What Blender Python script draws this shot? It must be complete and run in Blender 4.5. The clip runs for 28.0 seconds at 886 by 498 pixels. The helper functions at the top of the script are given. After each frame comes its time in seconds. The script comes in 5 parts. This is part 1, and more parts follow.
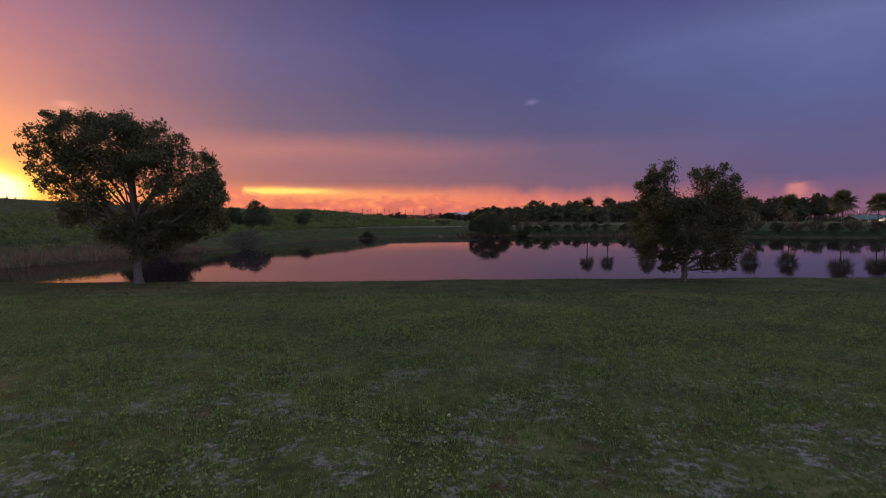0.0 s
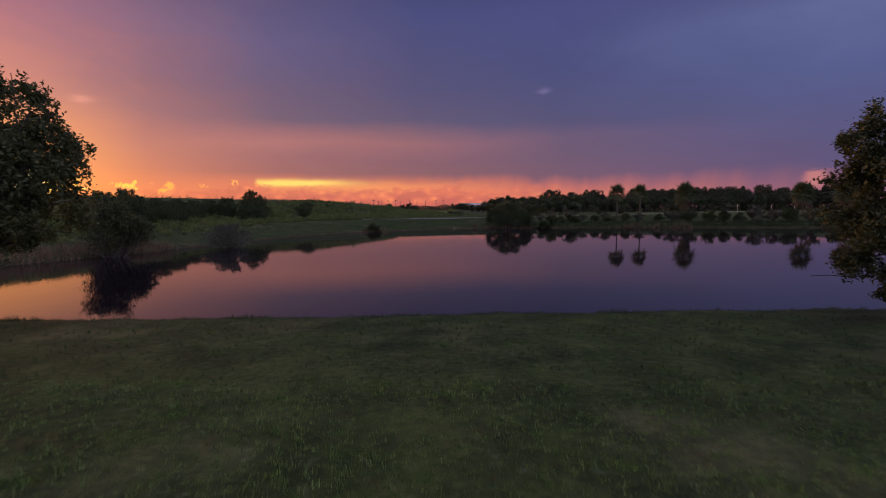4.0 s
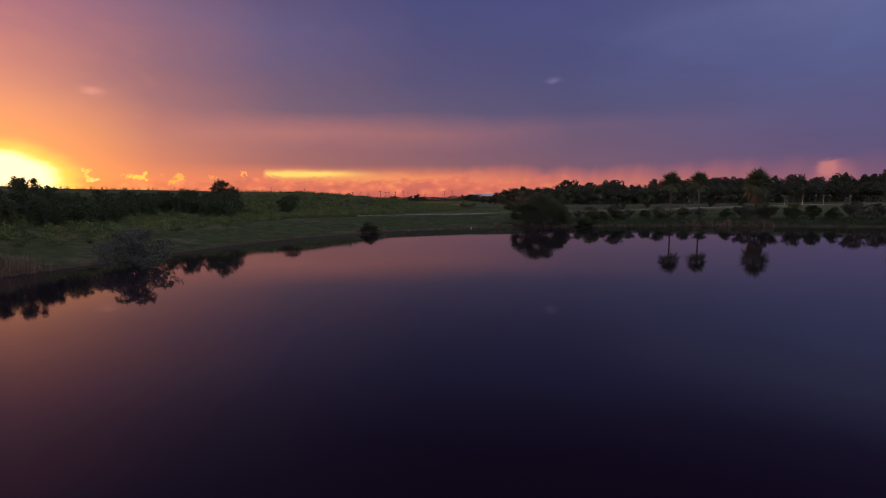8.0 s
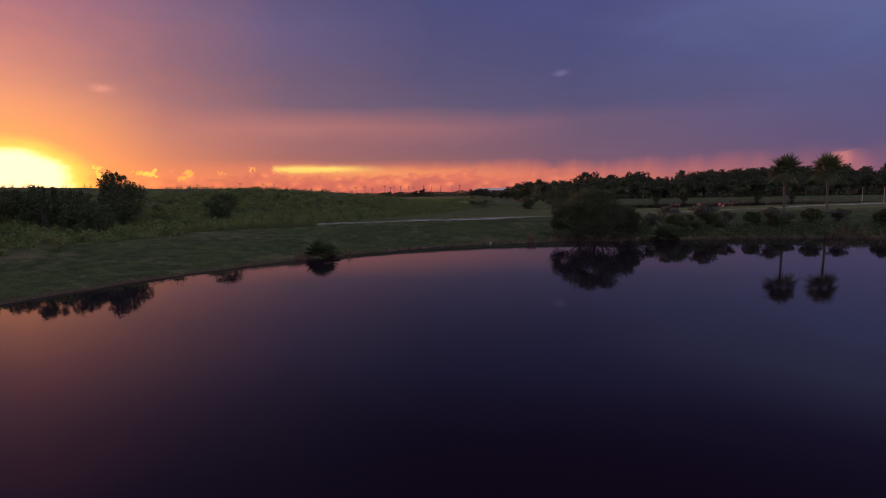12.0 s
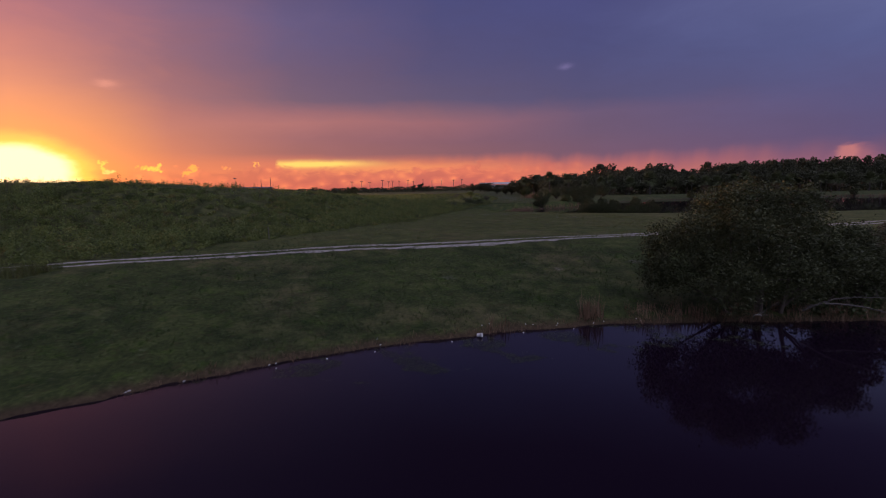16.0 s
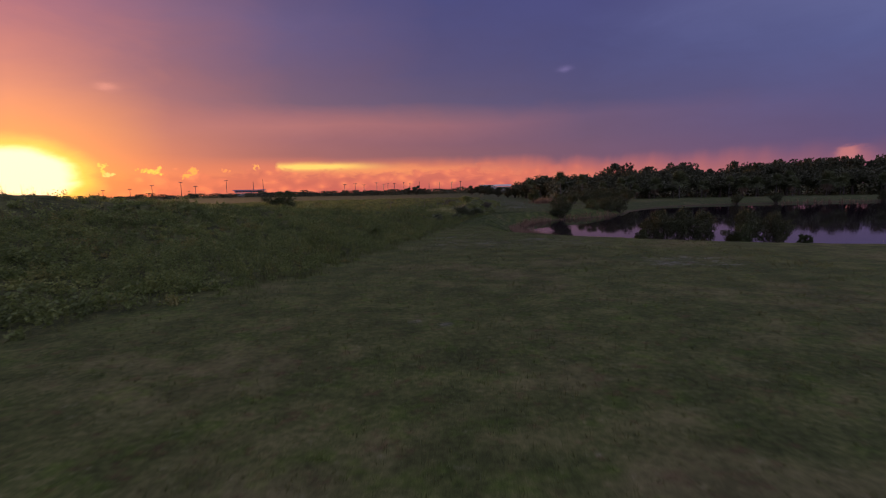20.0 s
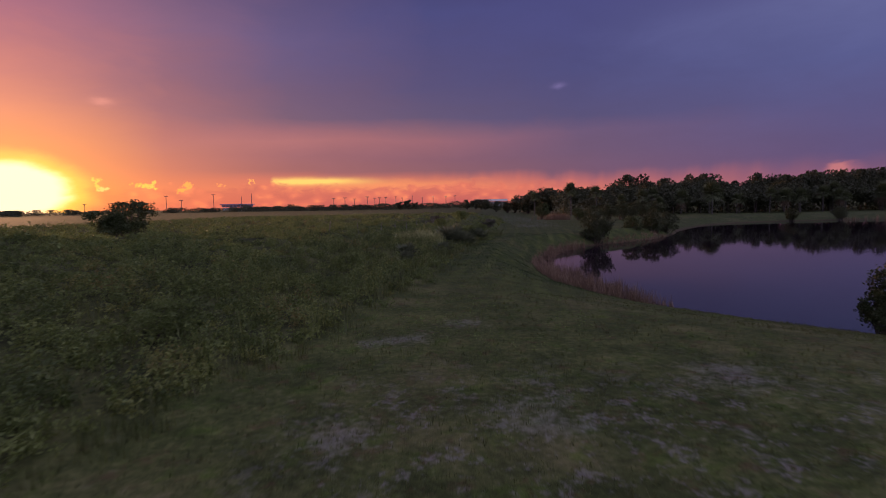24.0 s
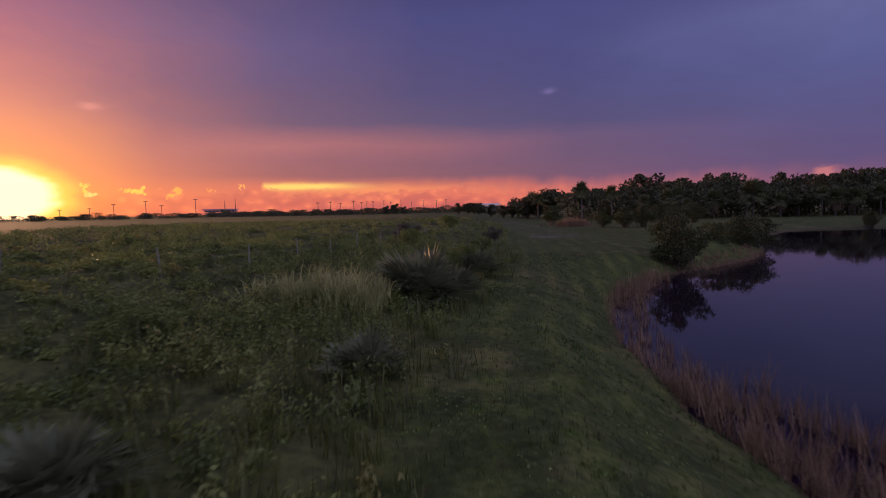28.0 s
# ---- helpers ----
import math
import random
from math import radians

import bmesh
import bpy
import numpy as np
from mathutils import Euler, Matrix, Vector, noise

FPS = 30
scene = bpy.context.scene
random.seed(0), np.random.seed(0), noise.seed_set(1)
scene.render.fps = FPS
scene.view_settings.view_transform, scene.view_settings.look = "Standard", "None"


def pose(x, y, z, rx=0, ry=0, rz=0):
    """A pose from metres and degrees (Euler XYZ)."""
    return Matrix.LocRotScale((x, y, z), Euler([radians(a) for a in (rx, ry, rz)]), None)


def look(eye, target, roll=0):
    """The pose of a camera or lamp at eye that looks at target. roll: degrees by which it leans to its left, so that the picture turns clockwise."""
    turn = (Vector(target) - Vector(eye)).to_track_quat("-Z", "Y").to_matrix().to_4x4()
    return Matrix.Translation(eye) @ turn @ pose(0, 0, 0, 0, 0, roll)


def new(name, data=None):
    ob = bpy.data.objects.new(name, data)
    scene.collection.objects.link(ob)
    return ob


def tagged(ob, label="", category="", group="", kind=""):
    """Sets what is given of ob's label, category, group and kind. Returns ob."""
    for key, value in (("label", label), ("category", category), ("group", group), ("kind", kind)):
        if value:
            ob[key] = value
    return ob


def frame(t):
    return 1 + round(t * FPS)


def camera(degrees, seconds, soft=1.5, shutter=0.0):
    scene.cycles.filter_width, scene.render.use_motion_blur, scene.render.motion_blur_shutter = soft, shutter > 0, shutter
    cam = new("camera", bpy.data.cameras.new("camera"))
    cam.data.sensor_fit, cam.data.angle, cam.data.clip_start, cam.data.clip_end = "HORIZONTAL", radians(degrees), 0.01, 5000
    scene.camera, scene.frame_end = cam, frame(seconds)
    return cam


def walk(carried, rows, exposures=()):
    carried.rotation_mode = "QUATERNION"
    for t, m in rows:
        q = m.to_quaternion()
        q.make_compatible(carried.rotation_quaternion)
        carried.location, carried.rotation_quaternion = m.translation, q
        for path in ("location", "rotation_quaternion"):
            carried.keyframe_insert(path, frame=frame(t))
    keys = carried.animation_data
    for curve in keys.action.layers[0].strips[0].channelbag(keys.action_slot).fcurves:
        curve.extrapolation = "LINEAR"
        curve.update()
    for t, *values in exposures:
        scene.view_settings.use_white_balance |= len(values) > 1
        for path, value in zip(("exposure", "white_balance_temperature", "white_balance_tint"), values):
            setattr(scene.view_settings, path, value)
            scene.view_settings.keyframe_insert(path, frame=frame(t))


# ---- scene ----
LENS = 82.0
cam = camera(LENS, 28.0, soft=1.05, shutter=0.3)
# seconds, x, y, z, yaw, pitch, roll
ROWS = [
    (0, 0.00, 0.00, 3.00, -0.02, -3.63, -0.10),
    (0.5, -0.06, 1.23, 2.99, 0.12, -3.70, -0.17),
    (1, -0.11, 2.63, 2.97, 0.28, -3.80, -0.24),
    (1.5, -0.15, 4.21, 2.95, 0.43, -3.91, -0.30),
    (2, -0.19, 6.00, 2.92, 0.59, -4.04, -0.34),
    (2.5, -0.25, 7.99, 2.87, 0.77, -4.20, -0.38),
    (3, -0.35, 10.17, 2.83, 0.96, -4.34, -0.43),
    (3.5, -0.50, 12.54, 2.80, 1.15, -4.49, -0.47),
    (5.5, -1.57, 24.07, 3.00, 1.74, -5.03, -0.44),
    (6, -1.83, 27.49, 3.08, 1.89, -5.15, -0.47),
    (6.5, -2.07, 31.10, 3.16, 2.03, -5.28, -0.50),
    (7, -2.30, 34.89, 3.25, 2.14, -5.41, -0.52),
    (7.5, -2.49, 38.88, 3.34, 2.20, -5.54, -0.53),
    (8, -2.68, 43.07, 3.44, 2.25, -5.64, -0.54),
    (8.5, -2.90, 47.46, 3.55, 2.31, -5.71, -0.56),
    (9, -3.13, 52.05, 3.65, 2.41, -5.77, -0.60),
    (9.5, -3.37, 56.84, 3.75, 2.54, -5.83, -0.65),
    (10, -3.57, 61.83, 3.84, 2.67, -5.92, -0.72),
    (10.5, -3.70, 67.02, 3.92, 2.79, -5.99, -0.79),
    (11, -3.75, 72.40, 3.99, 2.94, -6.08, -0.86),
    (11.5, -3.69, 77.94, 4.04, 3.06, -6.17, -0.93),
    (12, -3.54, 83.62, 4.08, 3.17, -6.26, -1.00),
    (12.5, -3.32, 89.36, 4.11, 3.27, -6.36, -1.03),
    (14.5, -2.15, 112.51, 4.17, 3.64, -6.70, -0.99),
    (15, -1.75, 118.28, 4.19, 3.63, -6.77, -1.01),
    (15.5, -1.37, 124.05, 4.21, 3.63, -6.83, -1.05),
    (16, -1.06, 129.79, 4.23, 3.62, -6.87, -1.08),
    (16.5, -0.80, 135.49, 4.24, 3.61, -6.90, -1.11),
    (17, -0.58, 141.16, 4.26, 3.62, -6.92, -1.14),
    (17.5, -0.36, 146.79, 4.29, 3.61, -6.92, -1.15),
    (18, -0.19, 152.36, 4.32, 3.63, -6.90, -1.16),
    (18.5, -0.08, 157.86, 4.34, 3.65, -6.88, -1.17),
    (19, -0.07, 163.27, 4.35, 3.64, -6.83, -1.17),
    (19.5, -0.17, 168.59, 4.39, 3.63, -6.74, -1.17),
    (20, -0.30, 173.80, 4.44, 3.61, -6.61, -1.17),
    (20.5, -0.44, 178.88, 4.48, 3.58, -6.42, -1.17),
    (21, -0.56, 183.86, 4.51, 3.54, -6.25, -1.17),
    (21.5, -0.71, 188.76, 4.51, 3.49, -6.06, -1.17),
    (23.5, -0.75, 207.69, 3.99, 3.12, -5.14, -1.06),
    (24, -0.83, 212.28, 3.92, 3.01, -4.97, -1.08),
    (24.5, -0.89, 216.82, 3.86, 2.90, -4.79, -1.09),
    (25, -0.93, 221.33, 3.81, 2.77, -4.64, -1.11),
    (25.5, -0.93, 225.84, 3.75, 2.62, -4.53, -1.15),
    (26, -0.91, 230.38, 3.69, 2.47, -4.43, -1.20),
    (26.5, -0.92, 234.94, 3.62, 2.33, -4.38, -1.24),
    (27, -0.92, 239.57, 3.55, 2.20, -4.36, -1.25),
    (27.5, -0.93, 244.24, 3.48, 2.12, -4.40, -1.24),
    (28, -0.96, 248.97, 3.40, 2.07, -4.46, -1.23),
]
walk(cam, [(t, pose(x, y, z, 90 + pitch, 0, yaw) @ pose(0, 0, 0, 0, 0, roll)) for t, x, y, z, yaw, pitch, roll in ROWS],
     [(0, 0.2, 6400, 12), (3.5, 0.05, 6350, 13), (6, 0.0, 6450, 16), (14, 0.0, 6500, 18), (20, 0.0, 6450, 22), (28, 0.0, 6400, 30)])

# ---- light: the sun low behind cloud, a purple and orange evening sky ----
SUN_AZ, SUN_EL = 43.0, 1.8   # degrees to the left of +y, degrees up
WATER, LAKE_WATER = -3.05, -3.4


def srgb(r, g, b):
    f = lambda v: v / 12.92 if v <= 0.04045 else ((v + 0.055) / 1.055) ** 2.4
    return (f(r / 255), f(g / 255), f(b / 255), 1.0)


class Nodes:
    """A small helper to write node trees."""

    def __init__(self, tree, fresh=True):
        self.tree = tree
        if fresh:
            tree.nodes.clear()

    def add(self, kind):
        return self.tree.nodes.new(kind)

    def put(self, socket, value):
        if isinstance(value, bpy.types.NodeSocket):
            self.tree.links.new(value, socket)
        elif value is not None:
            socket.default_value = value

    def math(self, op, a, b=None, c=None, clamp=False):
        node = self.add("ShaderNodeMath")
        node.operation, node.use_clamp = op, clamp
        for n, v in enumerate((a, b, c)):
            self.put(node.inputs[n], v)
        return node.outputs[0]

    def vec(self, op, a, b=None):
        node = self.add("ShaderNodeVectorMath")
        node.operation = op
        self.put(node.inputs[0], a)
        self.put(node.inputs[1], b)
        return node.outputs["Value" if op in ("DOT_PRODUCT", "LENGTH") else "Vector"]

    def xyz(self, x, y, z):
        node = self.add("ShaderNodeCombineXYZ")
        for n, v in enumerate((x, y, z)):
            self.put(node.inputs[n], v)
        return node.outputs[0]

    def split(self, v):
        node = self.add("ShaderNodeSeparateXYZ")
        self.put(node.inputs[0], v)
        return node.outputs

    def noise(self, vector, scale, detail=3.0, rough=0.55, distortion=0.0):
        node = self.add("ShaderNodeTexNoise")
        self.put(node.inputs["Vector"], vector)
        for key, value in (("Scale", scale), ("Detail", detail), ("Roughness", rough), ("Distortion", distortion)):
            self.put(node.inputs[key], value)
        return node.outputs[0]

    def ramp(self, fac, stops, smooth=False):
        node = self.add("ShaderNodeValToRGB")
        node.color_ramp.interpolation = "EASE" if smooth else "LINEAR"
        elements = node.color_ramp.elements
        while len(elements) < len(stops):
            elements.new(0.5)
        for e, (place, colour) in zip(elements, stops):
            e.position, e.color = place, colour
        self.put(node.inputs[0], fac)
        return node.outputs[0]

    def span(self, value, a, b, c=0.0, d=1.0, smooth=True):
        node = self.add("ShaderNodeMapRange")
        node.interpolation_type = "SMOOTHSTEP" if smooth else "LINEAR"
        for n, v in enumerate((value, a, b, c, d)):
            self.put(node.inputs[n], v)
        return node.outputs[0]

    def mix(self, fac, a, b, blend="MIX"):
        node = self.add("ShaderNodeMix")
        node.data_type, node.blend_type = "RGBA", blend
        self.put(node.inputs[0], fac)
        self.put(node.inputs[6], a)
        self.put(node.inputs[7], b)
        return node.outputs[2]


def build_sky():
    world = bpy.data.worlds.new("evening_sky")
    scene.world = world
    world.use_nodes = True
    n = Nodes(world.node_tree)
    way = n.vec("NORMALIZE", n.add("ShaderNodeTexCoord").outputs["Generated"])
    x, y, z = n.split(way)
    el = n.math("MULTIPLY", n.math("ARCSINE", z), 180 / math.pi)
    az = n.math("MULTIPLY", n.math("ARCTAN2", n.math("MULTIPLY", x, -1.0), y), 180 / math.pi)
    away = n.math("ABSOLUTE", n.math("SUBTRACT", az, SUN_AZ))
    away = n.math("MINIMUM", away, n.math("SUBTRACT", 360.0, away))
    # soft drifting of the cloud edges
    flow = n.xyz(n.math("MULTIPLY", az, 0.05), n.math("MULTIPLY", el, 0.14), 0.0)
    drift = n.math("SUBTRACT", n.noise(flow, 1.6, 5.0, 0.6, 0.4), 0.5)
    fine = n.math("SUBTRACT", n.noise(flow, 6.0, 5.0, 0.6, 0.6), 0.5)
    lift = n.math("ADD", el, n.math("MULTIPLY", drift, n.span(el, 0.0, 20.0, 0.5, 4.0, False)))
    # falling rain hangs in soft streaks under the far cloud
    streak = n.math("SUBTRACT", n.noise(n.xyz(n.math("ADD", az, n.math("MULTIPLY", el, 0.12)), n.math("MULTIPLY", el, 0.2), 7.0), 0.42, 2.0, 0.5), 0.5)
    lift = n.math("ADD", lift, n.math("MULTIPLY", streak, n.math("MULTIPLY", n.math("MULTIPLY", n.span(away, 32.0, 50.0), n.span(el, 2.5, 5.0, 1.0, 0.0)), 2.2)))
    k = n.math("DIVIDE", lift, 60.0, clamp=True)

    def band(*rows):
        return n.ramp(k, [(e / 60.0, srgb(*c)) for e, c in rows])

    puff = n.math("SUBTRACT", n.noise(n.xyz(n.math("MULTIPLY", az, 0.30), n.math("MULTIPLY", el, 0.62), 3.0), 1.5, 6.0, 0.62, 0.5), 0.5)
    # the cloud sheet from the sun's side round to the far side: degrees up and colour
    at_sun = band((0, (235, 125, 85)), (3, (243, 146, 94)), (6, (243, 154, 102)), (9, (232, 146, 113)), (12, (207, 129, 119)), (17, (174, 110, 126)), (28, (112, 82, 116)), (60, (60, 56, 92)))
    by_sun = band((0, (222, 116, 93)), (2, (220, 120, 98)), (4, (188, 108, 103)), (6, (180, 109, 107)), (7.5, (172, 106, 110)), (9, (156, 101, 112)), (12, (143, 97, 115)), (17, (132, 98, 126)), (28, (84, 70, 108)), (60, (46, 44, 78)))
    low = band((0, (220, 116, 94)), (1.5, (232, 127, 99)), (2.8, (216, 117, 100)), (3.8, (156, 96, 104)), (5.4, (156, 98, 109)), (7.0, (175, 110, 113)), (8.0, (156, 101, 112)), (9.4, (112, 86, 112)), (12, (106, 84, 115)), (17, (98, 86, 127)), (28, (64, 58, 98)), (60, (32, 32, 62)))
    mid = band((0, (208, 112, 99)), (1.5, (230, 127, 101)), (2.6, (210, 115, 101)), (3.7, (138, 91, 105)), (5, (134, 89, 108)), (7, (154, 100, 112)), (8, (134, 94, 112)), (9.4, (92, 80, 115)), (13, (81, 75, 117)), (20, (70, 73, 124)), (28, (48, 42, 80)), (60, (26, 27, 54)))
    right = band((0, (186, 103, 104)), (1.4, (220, 125, 106)), (2.4, (190, 109, 109)), (3.6, (116, 85, 112)), (5.5, (108, 84, 115)), (7.5, (106, 85, 118)), (9, (82, 77, 118)), (14, (73, 75, 123)), (20, (73, 76, 128)), (28, (46, 40, 80)), (60, (26, 28, 54)))
    far = band((0, (140, 95, 118)), (2, (122, 89, 120)), (4, (92, 82, 125)), (8, (86, 85, 131)), (12, (86, 94, 143)), (17, (98, 106, 152)), (22, (66, 62, 110)), (30, (38, 32, 70)), (60, (30, 32, 62)))
    # unseen sky at the camera's back, added bright as fill light
    behind = band((0, (176, 166, 200)), (6, (190, 188, 226)), (20, (206, 212, 248)), (60, (216, 224, 255)))
    off = n.math("ADD", away, n.math("MULTIPLY", drift, n.span(el, 3.0, 14.0, 0.0, 10.0)))
    col = at_sun
    for a0, a1, colour in ((0.0, 12.0, by_sun), (12.0, 24.0, low), (24.0, 39.0, mid), (39.0, 55.0, right), (55.0, 79.0, far)):
        col = n.mix(n.span(off, a0, a1, smooth=False), col, colour)
    col = n.mix(1.0, col, (0.88, 0.87, 0.88, 1.0), "MULTIPLY")
    col = n.mix(n.span(away, 90.0, 140.0), col, behind)
    # unseen sky overhead, made brighter than the cloud sheet to light the land
    col = n.mix(n.span(el, 46.0, 75.0), col, srgb(216, 220, 252))
    # grain of the cloud sheet
    veil = n.math("ADD", 1.0, n.math("ADD", n.math("MULTIPLY", drift, 0.14), n.math("MULTIPLY", fine, 0.06)))
    col = n.mix(1.0, col, n.xyz(veil, veil, veil), "MULTIPLY")

    def patch(a0, e0, wide, high, ragged=0.6):
        da = n.math("DIVIDE", n.math("SUBTRACT", az, a0), wide)
        de = n.math("DIVIDE", n.math("SUBTRACT", n.math("ADD", el, n.math("MULTIPLY", n.math("ADD", fine, puff), ragged * high * 3)), e0), high)
        r = n.math("ADD", n.math("MULTIPLY", da, da), n.math("MULTIPLY", de, de))
        return n.math("EXPONENT", n.math("MULTIPLY", r, -1.0))

    # heaped clouds low over the horizon, lit along their rims
    cell = n.add("ShaderNodeTexVoronoi")
    cell.feature = "SMOOTH_F1"
    n.put(cell.inputs["Vector"], n.xyz(n.math("ADD", az, n.math("MULTIPLY", puff, 1.2)), n.math("ADD", n.math("MULTIPLY", el, 1.4), n.math("MULTIPLY", puff, 0.8)), 0.0))
    n.put(cell.inputs["Scale"], 0.8)
    bulge = n.math("SUBTRACT", 0.75, cell.outputs["Distance"])
    heap = n.math("MULTIPLY", n.span(n.math("SUBTRACT", n.math("ADD", el, n.math("MULTIPLY", puff, 3.0)), n.math("MULTIPLY", bulge, 1.2)), 1.3, 2.1, 1.0, 0.0), n.span(away, 40.0, 62.0, 1.0, 0.0))
    heaped = n.ramp(n.math("ADD", n.math("MULTIPLY", puff, 0.6), bulge), [(0.15, srgb(186, 92, 90)), (0.42, srgb(214, 110, 94)), (0.70, srgb(244, 140, 98))])
    # the clear slit over the horizon, with a sharp end towards the sun
    ends = n.span(n.math("ADD", az, n.math("MULTIPLY", puff, 1.5)), 20.9, 21.4, 1.0, 0.0)
    col = n.mix(n.math("MULTIPLY", n.math("MULTIPLY", patch(9.0, 2.2, 9.0, 0.6, 0.3), ends), 0.7), col, srgb(248, 156, 96))
    col = n.mix(n.math("MULTIPLY", n.math("MULTIPLY", patch(17.6, 2.75, 5.4, 0.34, 0.2), ends), 1.3, clamp=True), col, srgb(255, 214, 108))
    for a0, e0, wide, high, c in ((2, 1.5, 8.0, 0.7, (240, 134, 98)), (36.0, 10.0, 0.8, 0.3, (212, 138, 126)), (-9.8, 12.3, 0.65, 0.22, (108, 100, 146))):
        col = n.mix(n.math("MULTIPLY", patch(a0, e0, wide, high, 0.8), 0.85, clamp=True), col, srgb(*c))
    col = n.mix(n.math("MULTIPLY", heap, 0.7), col, heaped)
    crisp_a = n.math("MULTIPLY", n.math("SUBTRACT", n.noise(n.xyz(az, el, 5.0), 2.2, 4.0, 0.65), 0.5), 2.2)
    crisp_e = n.math("MULTIPLY", n.math("SUBTRACT", n.noise(n.xyz(az, el, 9.0), 2.2, 4.0, 0.65), 0.5), 1.3)
    # lit gaps between the heads of the clouds
    for a0, e0, wide, high, c in ((36.9, 2.5, 0.18, 0.45, (255, 214, 96)), (36.5, 2.0, 0.3, 0.16, (255, 226, 130)), (32.9, 2.3, 0.7, 0.15, (255, 206, 88)), (33.8, 2.5, 0.25, 0.16, (255, 180, 84)), (32.2, 2.55, 0.2, 0.22, (255, 200, 90)), (29.3, 2.4, 0.3, 0.26, (255, 168, 84)), (29.9, 2.0, 0.3, 0.16, (255, 168, 84)), (23.4, 2.7, 0.15, 0.25, (255, 172, 90)), (26.3, 2.4, 0.35, 0.12, (244, 146, 90))):
        ga, ge = n.math("DIVIDE", n.math("SUBTRACT", n.math("ADD", az, crisp_a), a0), wide * 1.5), n.math("DIVIDE", n.math("SUBTRACT", n.math("ADD", el, crisp_e), e0), high * 1.6)
        gap = n.math("EXPONENT", n.math("MULTIPLY", n.math("ADD", n.math("MULTIPLY", ga, ga), n.math("MULTIPLY", ge, ge)), -1.0))
        col = n.mix(n.span(n.math("ADD", gap, n.math("MULTIPLY", puff, 0.5)), 0.40, 0.75), col, srgb(*c))
    for a0, e0, wide, high, c in ((-35.0, 1.6, 1.9, 1.5, (178, 108, 116)), (-34.6, 2.3, 0.9, 0.8, (206, 128, 122))):
        head = patch(a0, e0, wide, high, 0.5)
        col = n.mix(n.math("MULTIPLY", n.span(n.math("ADD", head, n.math("MULTIPLY", puff, 0.5)), 0.18, 0.85), 0.6), col, srgb(*c))
    # the sun's glow, wider than high, with lens bloom painted into the sky
    da = n.math("DIVIDE", n.math("SUBTRACT", az, SUN_AZ + 0.5), 1.75)
    de = n.math("SUBTRACT", el, SUN_EL)
    r = n.math("SQRT", n.math("ADD", n.math("MULTIPLY", da, da), n.math("MULTIPLY", de, de)))
    core = n.span(n.math("ADD", r, n.math("MULTIPLY", fine, 0.8)), 2.0, 3.0, 1.0, 0.0)
    rim = n.span(n.math("ADD", r, n.math("MULTIPLY", fine, 0.8)), 2.2, 4.2, 1.0, 0.0)
    halo = n.math("EXPONENT", n.math("MULTIPLY", n.math("MAXIMUM", n.math("SUBTRACT", r, 2.0), 0.0), -0.46))
    col = n.mix(n.math("MULTIPLY", halo, 0.85), col, srgb(255, 154, 80))
    col = n.mix(rim, col, srgb(255, 220, 92))
    col = n.mix(core, col, (1.6, 1.25, 0.66, 1.0))
    clear = n.add("ShaderNodeTexSky")
    clear.sky_type, clear.sun_disc, clear.sun_elevation, clear.sun_rotation = "NISHITA", False, radians(SUN_EL), radians(-SUN_AZ)
    bg = n.add("ShaderNodeBackground")
    n.put(bg.inputs[0], n.mix(0.015, col, clear.outputs[0], "ADD"))
    bg.inputs[1].default_value = 1.0
    out = n.add("ShaderNodeOutputWorld")
    n.put(out.inputs[0], bg.outputs[0])


build_sky()
sun = new("sun", bpy.data.lights.new("sun", "SUN"))
sun.data.energy, sun.data.angle, sun.data.color = 2.2, radians(3.5), (1.0, 0.55, 0.25)
sun.matrix_world = look((-400 * math.sin(radians(SUN_AZ)), 400 * math.cos(radians(SUN_AZ)), 400 * math.tan(radians(SUN_EL + 0.8))), (0, 0, 0))

# ---- materials ----


def material(name):
    m = bpy.data.materials.new(name)
    m.use_nodes = True
    n = Nodes(m.node_tree)
    shader = n.add("ShaderNodeBsdfPrincipled")
    out = n.add("ShaderNodeOutputMaterial")
    n.put(out.inputs[0], shader.outputs[0])
    return m, n, shader


def bumped(n, shader, height, strength, distance):
    node = n.add("ShaderNodeBump")
    node.inputs["Strength"].default_value, node.inputs["Distance"].default_value = strength, distance
    n.put(node.inputs["Height"], height)
    n.put(shader.inputs["Normal"], node.outputs[0])


def place_of(n):
    return n.add("ShaderNodeNewGeometry").outputs["Position"]


def leaf_material(name, dark, light, glow=0.35, rough=0.6):
    m, n, shader = material(name)
    island = n.add("ShaderNodeNewGeometry").outputs["Random Per Island"]
    patch = n.noise(place_of(n), 0.6, 2.0)
    one = n.add("ShaderNodeObjectInfo").outputs["Random"]
    mixed = n.math("ADD", n.math("MULTIPLY", island, 0.5), n.math("ADD", n.math("MULTIPLY", patch, 0.5), n.math("MULTIPLY", one, 0.15)))
    colour = n.ramp(mixed, [(0.15, (*dark, 1)), (0.95, (*light, 1))])
    n.put(shader.inputs["Base Color"], colour)
    shader.inputs["Roughness"].default_value = rough
    shader.inputs["Specular IOR Level"].default_value = 0.4
    through_leaf = n.add("ShaderNodeBsdfTranslucent")
    n.put(through_leaf.inputs[0], colour)
    both = n.add("ShaderNodeMixShader")
    both.inputs[0].default_value = glow
    n.put(both.inputs[1], shader.outputs[0])
    n.put(both.inputs[2], through_leaf.outputs[0])
    out = [k for k in n.tree.nodes if k.type == "OUTPUT_MATERIAL"][0]
    n.put(out.inputs[0], both.outputs[0])
    return m


